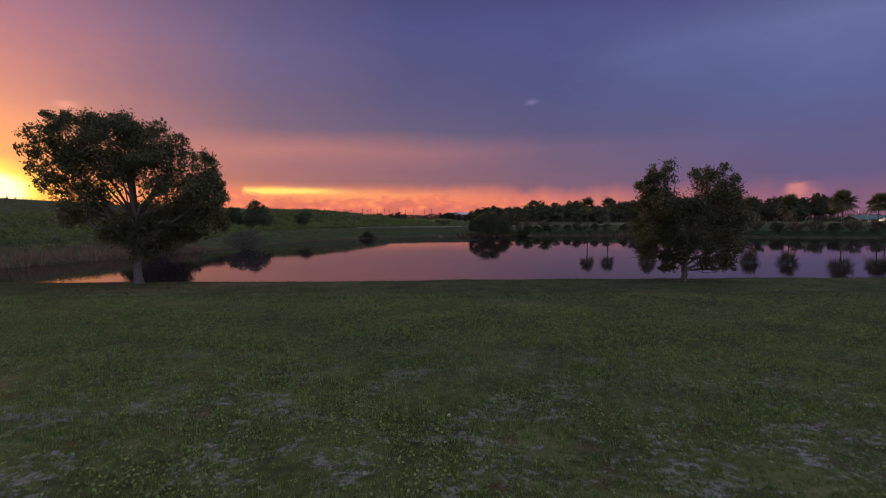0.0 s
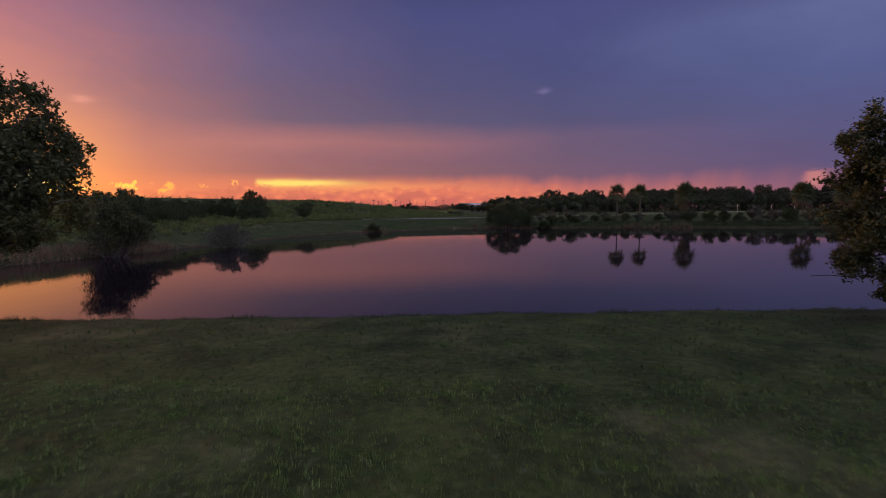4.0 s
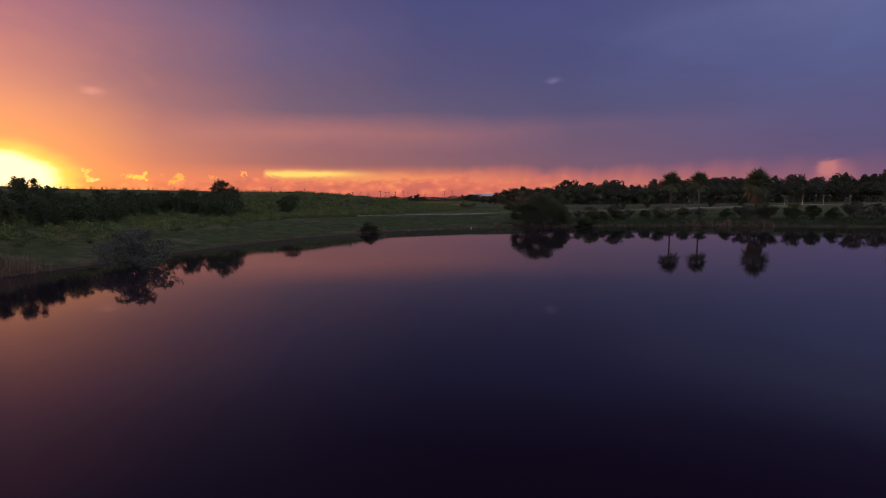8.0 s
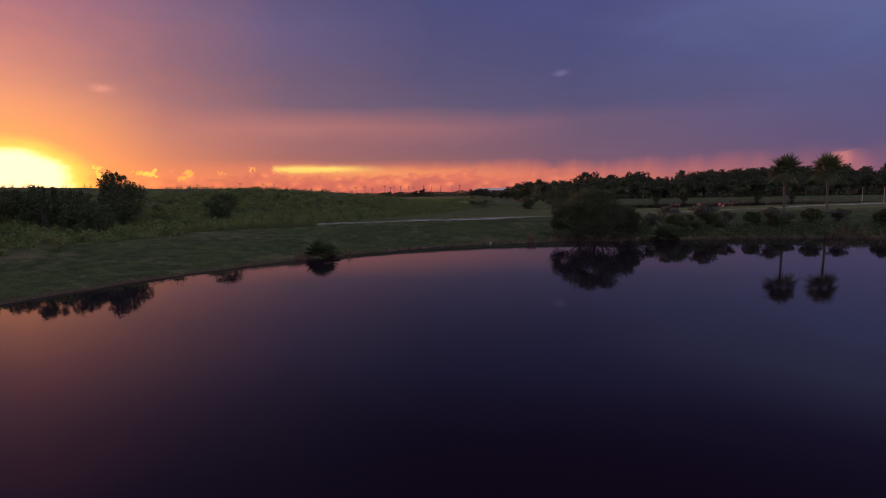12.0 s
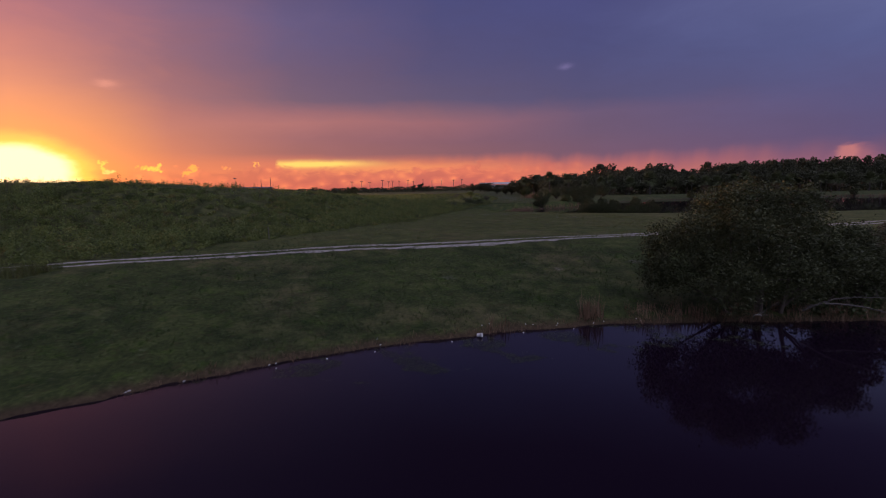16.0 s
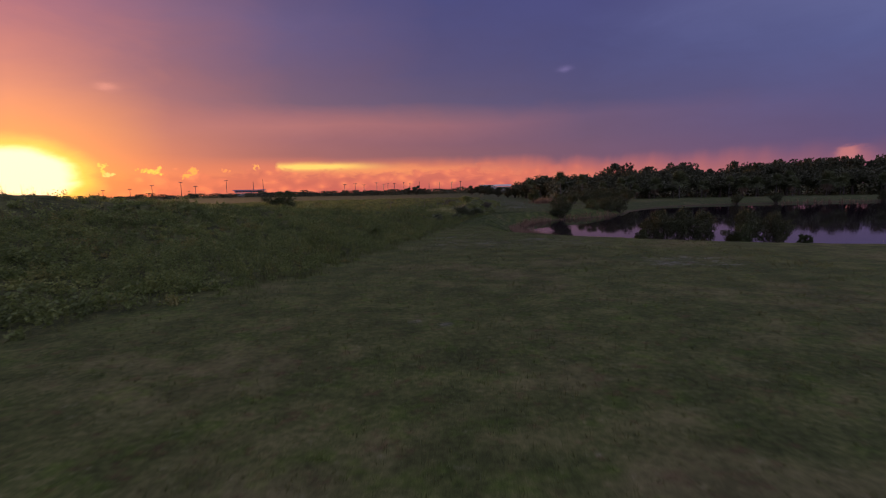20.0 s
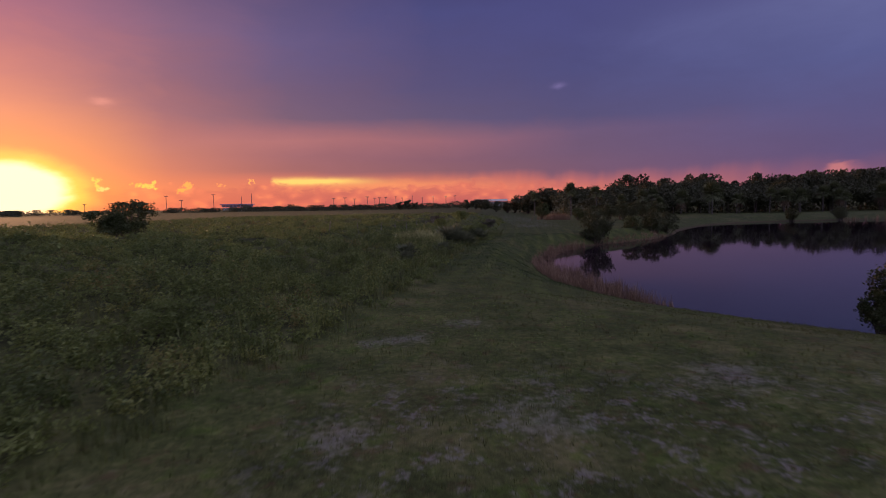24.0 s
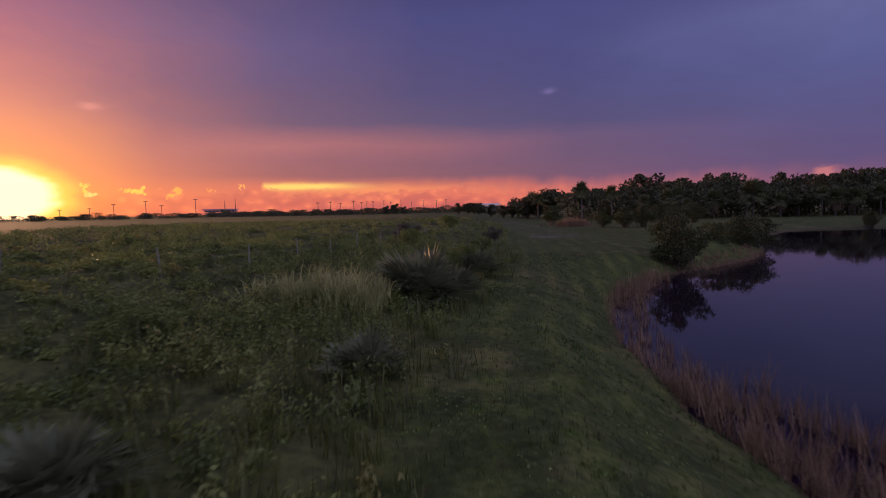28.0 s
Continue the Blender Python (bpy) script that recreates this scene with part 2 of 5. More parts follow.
def plain_material(name, a, b, rough=0.7, metal=0.0, scale=4.0, bump=0.0):
    m, n, shader = material(name)
    p = place_of(n)
    v = n.math("ADD", n.math("MULTIPLY", n.noise(p, scale, 4.0), 0.7), n.math("MULTIPLY", n.noise(p, scale * 9, 3.0), 0.3))
    n.put(shader.inputs["Base Color"], n.ramp(v, [(0.3, (*a, 1)), (0.7, (*b, 1))]))
    shader.inputs["Roughness"].default_value, shader.inputs["Metallic"].default_value = rough, metal
    if bump:
        bumped(n, shader, v, 0.6, bump)
    return m


def turf_patches(n, p):
    """Where the turf is fresh green, and where it is rusty."""
    fresh = n.span(n.noise(p, 1.1, 5.0, 0.7), 0.50, 0.68)
    rusty = n.span(n.noise(n.vec("ADD", p, (31.0, 7.0, 0.0)), 1.7, 5.0, 0.7), 0.54, 0.68)
    return fresh, rusty


def blade_material(name, dark, light, rust=0.5, glow=0.35):
    m, n, shader = material(name)
    p = place_of(n)
    island = n.add("ShaderNodeNewGeometry").outputs["Random Per Island"]
    fresh, rusty = turf_patches(n, p)
    colour = n.ramp(n.math("ADD", n.math("MULTIPLY", island, 0.7), n.math("MULTIPLY", n.noise(p, 0.25, 2.0), 0.4)), [(0.1, (*dark, 1)), (0.95, (*light, 1))])
    colour = n.mix(n.math("MULTIPLY", fresh, 0.7), colour, n.mix(1.0, colour, (0.76, 1.08, 0.5, 1), "MULTIPLY"))
    colour = n.mix(n.math("MULTIPLY", rusty, rust), colour, n.ramp(island, [(0.0, (0.045, 0.024, 0.012, 1)), (1.0, (0.17, 0.085, 0.045, 1))]))
    n.put(shader.inputs["Base Color"], colour)
    shader.inputs["Roughness"].default_value = 0.45
    shader.inputs["Specular IOR Level"].default_value = 0.5
    through_leaf = n.add("ShaderNodeBsdfTranslucent")
    n.put(through_leaf.inputs[0], colour)
    both = n.add("ShaderNodeMixShader")
    both.inputs[0].default_value = glow
    n.put(both.inputs[1], shader.outputs[0])
    n.put(both.inputs[2], through_leaf.outputs[0])
    out = [k for k in n.tree.nodes if k.type == "OUTPUT_MATERIAL"][0]
    n.put(out.inputs[0], both.outputs[0])
    return m

# ---- the lie of the land ----
POND = [(-57, 44), (-34, 40.4), (-14, 40.3), (10, 42.0), (60, 43), (140, 46), (180, 90), (165, 130), (140, 139), (110, 142), (80, 148), (62, 153), (50, 156.4), (36, 159.2), (20, 156.7), (6, 156.5), (-1, 154.3), (-8, 151.3), (-13, 147.4), (-18.7, 143.0), (-24.6, 137.0), (-31.4, 127.2), (-36, 117), (-39, 103), (-41.5, 90), (-45.5, 78), (-50, 66), (-55, 53)]
LAKE = [(6.6, 264), (7.2, 258), (10, 251), (14, 246), (22, 238.5), (33, 232.5), (60, 226), (120, 218), (200, 232), (260, 310), (230, 386), (140, 385), (100, 381), (78, 372), (63, 356), (50, 338), (43, 324), (36, 313.5), (26, 304), (18, 297.5), (10, 286.5), (7, 275)]
WEED_EDGE = [(-72, 20), (-58, 60), (-49, 100), (-45, 130), (-36, 152), (-23, 169), (-16, 191), (-11, 203), (-9, 217), (-3.6, 245), (-2.4, 254), (-1.2, 268), (1.2, 280), (3.0, 292), (5, 310), (8, 345), (12, 400), (20, 520)]


def smooth(v, a, b):
    k = np.clip((v - a) / (b - a), 0, 1)
    return k * k * (3 - 2 * k)


def rounded(corners, rounds=2):
    """A closed outline with its corners cut round."""
    p = np.array(corners, float)
    for _ in range(rounds):
        q = np.roll(p, -1, 0)
        p = np.stack([p * 0.75 + q * 0.25, p * 0.25 + q * 0.75], 1).reshape(-1, 2)
    return p


def from_shore(x, y, outline):
    """Metres from the outline, minus inside it."""
    a, b = outline, np.roll(outline, -1, 0)
    best, inside = np.full(x.shape, 1e9), np.zeros(x.shape, bool)
    for (ax, ay), (bx, by) in zip(a, b):
        dx, dy = bx - ax, by - ay
        k = np.clip(((x - ax) * dx + (y - ay) * dy) / (dx * dx + dy * dy), 0, 1)
        best = np.minimum(best, np.hypot(x - ax - k * dx, y - ay - k * dy))
        inside ^= ((ay > y) != (by > y)) & (x < ax + (y - ay) * dx / (dy if dy else 1e-9))
    return np.where(inside, -best, best)


POND_LINE, LAKE_LINE = rounded(POND), rounded(LAKE)
WEED_X, WEED_Y = np.array([p[0] for p in WEED_EDGE], float), np.array([p[1] for p in WEED_EDGE], float)


def ripple(x, y, size, seed=0.0):
    """Cheap smooth unevenness between -1 and 1."""
    x, y = x / size + seed, y / size - seed
    return (np.sin(x * 1.7 + 1.3 * np.sin(y * 1.1)) + np.sin(y * 2.1 + 1.7 * np.sin(x * 0.9 + 2)) + np.sin((x + y) * 1.3 + 4)) / 3


def into_weeds(x, y):
    """Metres into the overgrown bank, west of its ragged foot."""
    edge = np.interp(y, WEED_Y, WEED_X) + 0.7 * ripple(x * 0, y, 2.2) + 0.35 * ripple(x * 0, y, 0.7, 3)
    return edge - x


def land(x, y):
    """The height of the ground."""
    x, y = np.asarray(x, float), np.asarray(y, float)
    base = np.interp(y, [-400, 0, 10, 20, 34, 60, 150, 173, 210, 260, 350, 500, 3000], [0.2, -0.35, -0.45, -0.77, -1.23, -1.05, -0.5, -0.28, -0.7, -0.9, -1.6, -2.4, -2.6])
    base = base + smooth(x, 20, 110) * smooth(y, 140, 172) * (1 - smooth(y, 205, 235)) * 1.3
    base = base + 0.05 * ripple(x, y, 5.0) + 0.02 * ripple(x, y, 1.3, 5)
    top = np.interp(y, [-100, 60, 120, 150, 180, 200, 215, 230, 245, 260, 300, 350, 450, 700, 3000], [5.4, 8.4, 8.0, 6.6, 6.25, 5.75, 4.7, 2.95, 1.75, 1.15, 1.0, 0.8, 0.3, -0.7, -2.6])
    wide = np.interp(y, [60, 110, 140, 165, 185, 200, 222, 260, 350], [30, 38, 58, 62, 56, 42, 27, 16, 14])
    foot = np.interp(y, [60, 105, 135, 165, 182, 200], [-3, 0, 12, 20, 12, -2])
    e = into_weeds(x, y)
    k = smooth(e, foot, wide)
    hill = (top - base) * k + (0.32 * ripple(x, y, 3.1, 2) + 0.24 * ripple(x, y, 1.4, 8)) * smooth(e, 1, 7) * (1 - smooth(e, 30, 60))
    z = base + np.maximum(hill, -0.5)
    for line, steep, low, level in ((POND_LINE, 0.13, 0.25, WATER), (LAKE_LINE, 0.46, 0.12, LAKE_WATER)):
        s = from_shore(x, y, line) + 0.25 * ripple(x, y, 1.6, 7) + 0.1 * ripple(x, y, 0.45, 1)
        slope = np.where(y < 100, np.interp(y, [46, 78], [0.21, 0.13]), np.where(y > 330, 0.08, np.where((y > 200) & (y < 262), np.interp(y - 0.35 * np.minimum(x - 14, 0), [246, 268], [0.165, 0.42]), steep)))
        bank = level + low * smooth(s, 0.0, 0.7) + np.maximum(s, 0) * slope + 0.02 * s
        z = np.where(bank < z, np.where(s > 0, bank, z), z)
        soft = 0.25
        near = np.exp(-np.abs(bank - z) / soft) * soft * 0.5
        z = np.where(s > 0, z - near * 0.6, z)
        z = np.where(s <= 0, level - 0.05 - 1.4 * (1 - np.exp(np.minimum(s, 0) / 4.0)), z)
    return z


def spaced(stops):
    """Grid lines: (from, step) pairs, ending with (end, None)."""
    out = []
    for (a, step), (b, _) in zip(stops, stops[1:]):
        out += list(np.arange(a, b - step * 0.3, step))
    return np.array(out + [stops[-1][0]])


def mesh_from(name, verts, faces, mat=None, smooth_shade=False):
    """A mesh from arrays of vertices and of faces with equal numbers of corners."""
    me = bpy.data.meshes.new(name)
    verts, faces = np.asarray(verts, np.float32), np.asarray(faces, np.int32)
    corners = faces.shape[1]
    me.vertices.add(len(verts))
    me.vertices.foreach_set("co", verts.ravel())
    me.loops.add(faces.size)
    me.loops.foreach_set("vertex_index", faces.ravel())
    me.polygons.add(len(faces))
    me.polygons.foreach_set("loop_start", np.arange(0, faces.size, corners, dtype=np.int32))
    me.polygons.foreach_set("use_smooth", np.full(len(faces), smooth_shade))
    me.update(calc_edges=True)
    if mat:
        me.materials.append(mat)
    return me


def grid_faces(nx, ny):
    i = np.arange(nx - 1)[None, :] + nx * np.arange(ny - 1)[:, None]
    return np.stack([i, i + 1, i + 1 + nx, i + nx], -1).reshape(-1, 4)


def ground_material():
    m, n, shader = material("meadow")
    p = place_of(n)
    x, y, z = n.split(p)
    big, mid, small, grain = n.noise(p, 0.12, 3.0), n.noise(p, 0.7, 4.0), n.noise(p, 5.0, 4.0), n.noise(p, 30.0, 3.0)
    v = n.math("ADD", n.math("MULTIPLY", mid, 0.35), n.math("ADD", n.math("MULTIPLY", small, 0.35), n.math("MULTIPLY", grain, 0.3)))
    green = n.ramp(v, [(0.37, (0.024, 0.031, 0.009, 1)), (0.48, (0.052, 0.062, 0.018, 1)), (0.56, (0.086, 0.097, 0.030, 1)), (0.66, (0.15, 0.13, 0.055, 1))])
    lush_green = n.ramp(v, [(0.39, (0.012, 0.019, 0.006, 1)), (0.50, (0.029, 0.041, 0.012, 1)), (0.60, (0.058, 0.073, 0.021, 1))])
    lush = n.add("ShaderNodeAttribute")
    lush.attribute_name = "lush"
    green = n.mix(n.math("MULTIPLY", lush.outputs["Fac"], n.span(big, 0.25, 0.6, 0.6, 1.0)), green, lush_green)
    dry = n.ramp(v, [(0.3, (0.075, 0.055, 0.028, 1)), (0.7, (0.20, 0.155, 0.085, 1))])
    col = n.mix(n.span(n.math("ADD", big, n.math("MULTIPLY", mid, 0.35)), 0.66, 0.92, 0.0, 0.45), green, dry)
    fresh, rusty = turf_patches(n, p)
    col = n.mix(n.math("MULTIPLY", fresh, 0.7), col, n.mix(1.0, col, (0.76, 1.06, 0.5, 1), "MULTIPLY"))
    col = n.mix(n.math("MULTIPLY", rusty, n.math("SUBTRACT", 0.5, n.math("MULTIPLY", lush.outputs["Fac"], 0.3))), col, n.ramp(grain, [(0.3, (0.040, 0.022, 0.012, 1)), (0.7, (0.12, 0.060, 0.034, 1))]))
    mown = n.add("ShaderNodeAttribute")
    mown.attribute_name = "mown"
    col = n.mix(mown.outputs["Fac"], col, n.mix(1.0, col, (1.55, 1.45, 1.3, 1), "MULTIPLY"))
    # bare grey sand where the turf is worn
    worn = n.math("MAXIMUM", n.span(y, 8.0, 16.0, 1.0, 0.0), n.math("MULTIPLY", n.math("MULTIPLY", n.span(y, 217.0, 220.5, 0.0, 0.6), n.span(y, 223.0, 229.0, 1.0, 0.0)), n.math("MULTIPLY", n.span(x, -7.0, -2.0), n.span(x, 9.0, 15.0, 1.0, 0.0))))
    worn = n.math("MAXIMUM", worn, n.math("MULTIPLY", n.span(y, 322.0, 332.0), n.math("MULTIPLY", n.span(x, 9.0, 12.0), n.span(x, 20.0, 24.0, 1.0, 0.0))))
    worn = n.math("MAXIMUM", worn, n.math("MULTIPLY", n.span(y, 206.0, 208.0), n.math("MULTIPLY", n.span(y, 211.0, 213.5, 1.0, 0.0), n.math("MULTIPLY", n.span(x, 10.0, 13.0), n.span(x, 16.0, 19.0, 1.0, 0.0)))))
    spots = n.span(n.math("ADD", n.math("MULTIPLY", n.noise(p, 1.2, 5.0, 0.75), 0.6), n.math("MULTIPLY", n.noise(p, 7.0, 4.0, 0.7), 0.4)), 0.515, 0.61)
    sand = n.ramp(grain, [(0.3, (0.17, 0.145, 0.145, 1)), (0.7, (0.31, 0.275, 0.275, 1))])
    col = n.mix(n.math("MULTIPLY", n.math("MULTIPLY", spots, worn), 0.7), col, sand)
    bare = 0.0
    for x0, y0, r in ((-3.6, 222.3, 0.9), (0.6, 223.2, 1.2), (6.1, 225.8, 1.4), (-4.1, 229.4, 0.8), (-2.9, 230.0, 0.8), (-7.1, 229.6, 0.5), (-1.0, 232.2, 1.0), (12.8, 208.2, 1.6), (-1.4, 192.2, 0.35), (-2.6, 192.7, 0.3), (12.9, 332.9, 4.0), (10.4, 166.9, 0.6), (-2.8, 162.5, 0.4), (4.6, 165.2, 0.4)):
        dx, dy = n.math("DIVIDE", n.math("SUBTRACT", x, x0), r), n.math("DIVIDE", n.math("SUBTRACT", y, y0), r)
        bare = n.math("ADD", n.math("EXPONENT", n.math("MULTIPLY", n.math("ADD", n.math("MULTIPLY", dx, dx), n.math("MULTIPLY", dy, dy)), -1.0)), bare)
    bare = n.span(n.math("ADD", n.math("MULTIPLY", bare, 0.22), n.math("ADD", n.math("MULTIPLY", n.noise(p, 1.8, 4.0, 0.7), 0.5), n.math("MULTIPLY", small, 0.5))), 0.56, 0.80)
    col = n.mix(n.math("MULTIPLY", bare, n.span(grain, 0.35, 0.6, 0.15, 0.4)), col, sand)
    # dark litter under the weeds
    under = n.add("ShaderNodeAttribute")
    under.attribute_name = "weedy"
    straw = n.add("ShaderNodeAttribute")
    straw.attribute_name = "straw"
    field = n.ramp(v, [(0.3, (0.075, 0.070, 0.028, 1)), (0.7, (0.20, 0.175, 0.08, 1))])
    litter = n.ramp(n.math("ADD", n.math("MULTIPLY", mid, 0.6), n.math("MULTIPLY", small, 0.4)), [(0.36, (0.016, 0.019, 0.008, 1)), (0.48, (0.040, 0.044, 0.016, 1)), (0.60, (0.085, 0.088, 0.032, 1))])
    col = n.mix(under.outputs["Fac"], col, litter)
    col = n.mix(straw.outputs["Fac"], col, field)
    # wet dark earth at the water's edge
    earth = n.ramp(small, [(0.3, (0.035, 0.022, 0.014, 1)), (0.7, (0.085, 0.055, 0.034, 1))])
    level = n.span(y, 190.0, 205.0, WATER, LAKE_WATER)
    col = n.mix(n.span(n.math("SUBTRACT", n.math("ADD", z, n.math("MULTIPLY", mid, 0.3)), level), 0.22, 0.5, 0.9, 0.0), col, earth)
    n.put(shader.inputs["Base Color"], col)
    shader.inputs["Roughness"].default_value = 0.9
    shader.inputs["Specular IOR Level"].default_value = 0.15
    bumped(n, shader, v, 0.8, 0.05)
    return m


GROUND_MAT = ground_material()
xs = spaced([(-2600, 200), (-800, 60), (-260, 15), (-110, 3), (-50, 0.8), (-14, 0.4), (14, 0.4), (24, 0.8), (60, 2), (150, 6), (270, 30), (600, 100), (2600, None)])
ys = spaced([(-300, 40), (-20, 2), (2, 0.4), (44, 1.2), (70, 4), (110, 1.5), (140, 0.4), (180, 0.5), (300, 1.0), (360, 4), (460, 12), (700, 60), (1200, 250), (3600, None)])
gx, gy = np.meshgrid(xs, ys)
verts = np.stack([gx, gy, land(gx, gy)], -1).reshape(-1, 3)
ground_mesh = mesh_from("ground", verts, grid_faces(len(xs), len(ys)), GROUND_MAT, True)
weedy = ground_mesh.attributes.new("weedy", "FLOAT", "POINT")
weedy.data.foreach_set("value", (0.85 * smooth(into_weeds(gx, gy), -0.2, 1.2) * (1 - 0.6 * smooth(into_weeds(gx, gy), 50, 110))).astype(np.float32).ravel())
lush_at = ground_mesh.attributes.new("lush", "FLOAT", "POINT")
lush_at.data.foreach_set("value", (np.maximum(1 - smooth(from_shore(gx, gy, POND_LINE), 12, 24), np.maximum(0.75 * smooth(gy, 234, 252), 0.9 * smooth(gy, 5, 15) * (1 - smooth(gy, 44, 60))))).astype(np.float32).ravel())
mown_at = ground_mesh.attributes.new("mown", "FLOAT", "POINT")
edge_line = np.interp(gy, WEED_Y, WEED_X) - gx
mown_at.data.foreach_set("value", (smooth(gy, 236, 250) * (1 - smooth(gy, 320, 350)) * smooth(np.sin(edge_line * 2 * np.pi / 1.9), 0.0, 0.6) * 0.6).astype(np.float32).ravel())
straw_at = ground_mesh.attributes.new("straw", "FLOAT", "POINT")
straw_at.data.foreach_set("value", (0.12 * smooth(into_weeds(gx, gy), 40, 90) * smooth(gy, 205, 250) * (1 - smooth(gy, 480, 600))).astype(np.float32).ravel())
ground = tagged(new("ground", ground_mesh), "mown grass meadow and weedy banks round two ponds", "ground", kind="structure")


def water_material():
    m, n, shader = material("pond_water")
    p = place_of(n)
    q = n.vec("MULTIPLY", p, (1.0, 0.45, 1.0))
    shader.inputs["Base Color"].default_value = (0.009, 0.004, 0.010, 1)
    shader.inputs["Roughness"].default_value = 0.035
    shader.inputs["IOR"].default_value = 1.33
    h = n.math("ADD", n.math("MULTIPLY", n.noise(q, 0.5, 3.0), 0.6), n.math("MULTIPLY", n.noise(q, 2.6, 2.0), 0.4))
    shader.inputs["Specular IOR Level"].default_value = 0.26
    bumped(n, shader, h, 0.10, 0.05)
    return m


WATER_MAT = water_material()
for name, level, (x0, x1, y0, y1), label in (("water", WATER, (-64, 195, 36, 172), "calm dark pond water mirroring the evening sky"), ("water", LAKE_WATER, (2, 280, 212, 395), "still reed-fringed lake water mirroring dark woods")):
    gx, gy = np.meshgrid(np.linspace(x0, x1, 3), np.linspace(y0, y1, 3))
    tagged(new(name, mesh_from(name, np.stack([gx, gy, 0 * gx + level], -1).reshape(-1, 3), grid_faces(3, 3), WATER_MAT)), label, "water", kind="structure")

# ---- building helpers for plants and things ----
rng = np.random.default_rng(11)


def part(name, me, parent, label=""):
    """Links a mesh as one object under a thing or a part."""
    ob = new(name, me)
    ob.parent = parent
    if label:
        ob["label"] = label
    return ob


def thing(name, m, label, category, group=""):
    ob = new(name)
    ob.matrix_basis = m
    ob.empty_display_size = 0.2
    return tagged(ob, label, category, group)


def tubes(lines, sides=6):
    """Tapered tubes along lines of (points, radii): vertices and quads."""
    vs, fs, at = [], [], 0
    turn = np.linspace(0, 2 * np.pi, sides, endpoint=False)
    for pts, radii in lines:
        pts, radii = np.asarray(pts, float), np.asarray(radii, float)
        d = np.gradient(pts, axis=0)
        d /= np.linalg.norm(d, axis=1, keepdims=True) + 1e-9
        side = np.cross(d, (0.31, 0.95, 0.05))
        side /= np.linalg.norm(side, axis=1, keepdims=True) + 1e-9
        up = np.cross(d, side)
        ring = pts[:, None] + radii[:, None, None] * (np.cos(turn)[None, :, None] * side[:, None] + np.sin(turn)[None, :, None] * up[:, None])
        vs.append(ring.reshape(-1, 3))
        for a in range(len(pts) - 1):
            i = at + a * sides + np.arange(sides)
            j = at + a * sides + (np.arange(sides) + 1) % sides
            fs.append(np.stack([i, j, j + sides, i + sides], -1))
        at += len(pts) * sides
    return np.concatenate(vs), np.concatenate(fs)


def leaves(centres, size, r, flat=0.0, ratio=0.5):
    """One four-cornered, folded leaf at each centre."""
    k = len(centres)
    a = r.normal(size=(k, 3))
    a[:, 2] *= 1 - flat
    a /= np.linalg.norm(a, axis=1, keepdims=True)
    b = np.cross(a, r.normal(size=(k, 3)))
    b /= np.linalg.norm(b, axis=1, keepdims=True) + 1e-9
    s = (size * r.uniform(0.6, 1.3, k))[:, None]
    v = np.stack([centres - a * s * 0.5, centres + b * s * ratio * 0.5, centres + a * s * 0.5, centres - b * s * ratio * 0.5], 1)
    return v.reshape(-1, 3), np.arange(4 * k).reshape(-1, 4)


def joined(*pieces):
    vs, fs, at = [], [], 0
    for v, f in pieces:
        vs.append(v)
        fs.append(f + at)
        at += len(v)
    return np.concatenate(vs), np.concatenate(fs)


def clumps(blobs, per, r, ragged=0.28, twig=7):
    """Leaf places in clumps over rounded masses of (x, y, z, rx, ry, rz): sprays at the outside, with gaps."""
    out = []
    total = sum((b[3] * b[4] * b[5]) ** (2 / 3) for b in blobs)
    for b in blobs:
        k = max(4, int(per * (b[3] * b[4] * b[5]) ** (2 / 3) / total / twig))
        d = r.normal(size=(k, 3))
        d /= np.linalg.norm(d, axis=1, keepdims=True)
        lump = 1 + ragged * np.sin(d @ r.normal(size=(3, 3)) * 3.0 + r.uniform(0, 6, 3)).mean(1) + r.normal(0, ragged * 0.25, k)
        depth = r.uniform(0.35, 1.0, k) ** 0.45
        c = np.array(b[:3]) + d * lump[:, None] * depth[:, None] * np.array(b[3:6])
        spread = 0.085 * (b[3] + b[4] + b[5]) / 3 + 0.05
        out.append((c[:, None] + r.normal(0, spread, (k, twig, 3))).reshape(-1, 3))
    return np.concatenate(out)


def lathe(profile, sides=16):
    turn = np.linspace(0, 2 * np.pi, sides, endpoint=False)
    v = np.concatenate([np.stack([rr * np.cos(turn), rr * np.sin(turn), np.full(sides, z)], -1) for rr, z in profile])
    f = []
    for a in range(len(profile) - 1):
        i = a * sides + np.arange(sides)
        j = a * sides + (np.arange(sides) + 1) % sides
        f.append(np.stack([i, j, j + sides, i + sides], -1))
    return v, np.concatenate(f)


def limb(a, b, bend, r, n=6):
    a, b = np.array(a, float), np.array(b, float)
    k = np.linspace(0, 1, n)[:, None]
    off = r.normal(0, bend, 3)
    return a + (b - a) * k + off * np.sin(np.pi * k) + r.normal(0, bend * 0.15, (n, 3)) * np.sin(np.pi * k)


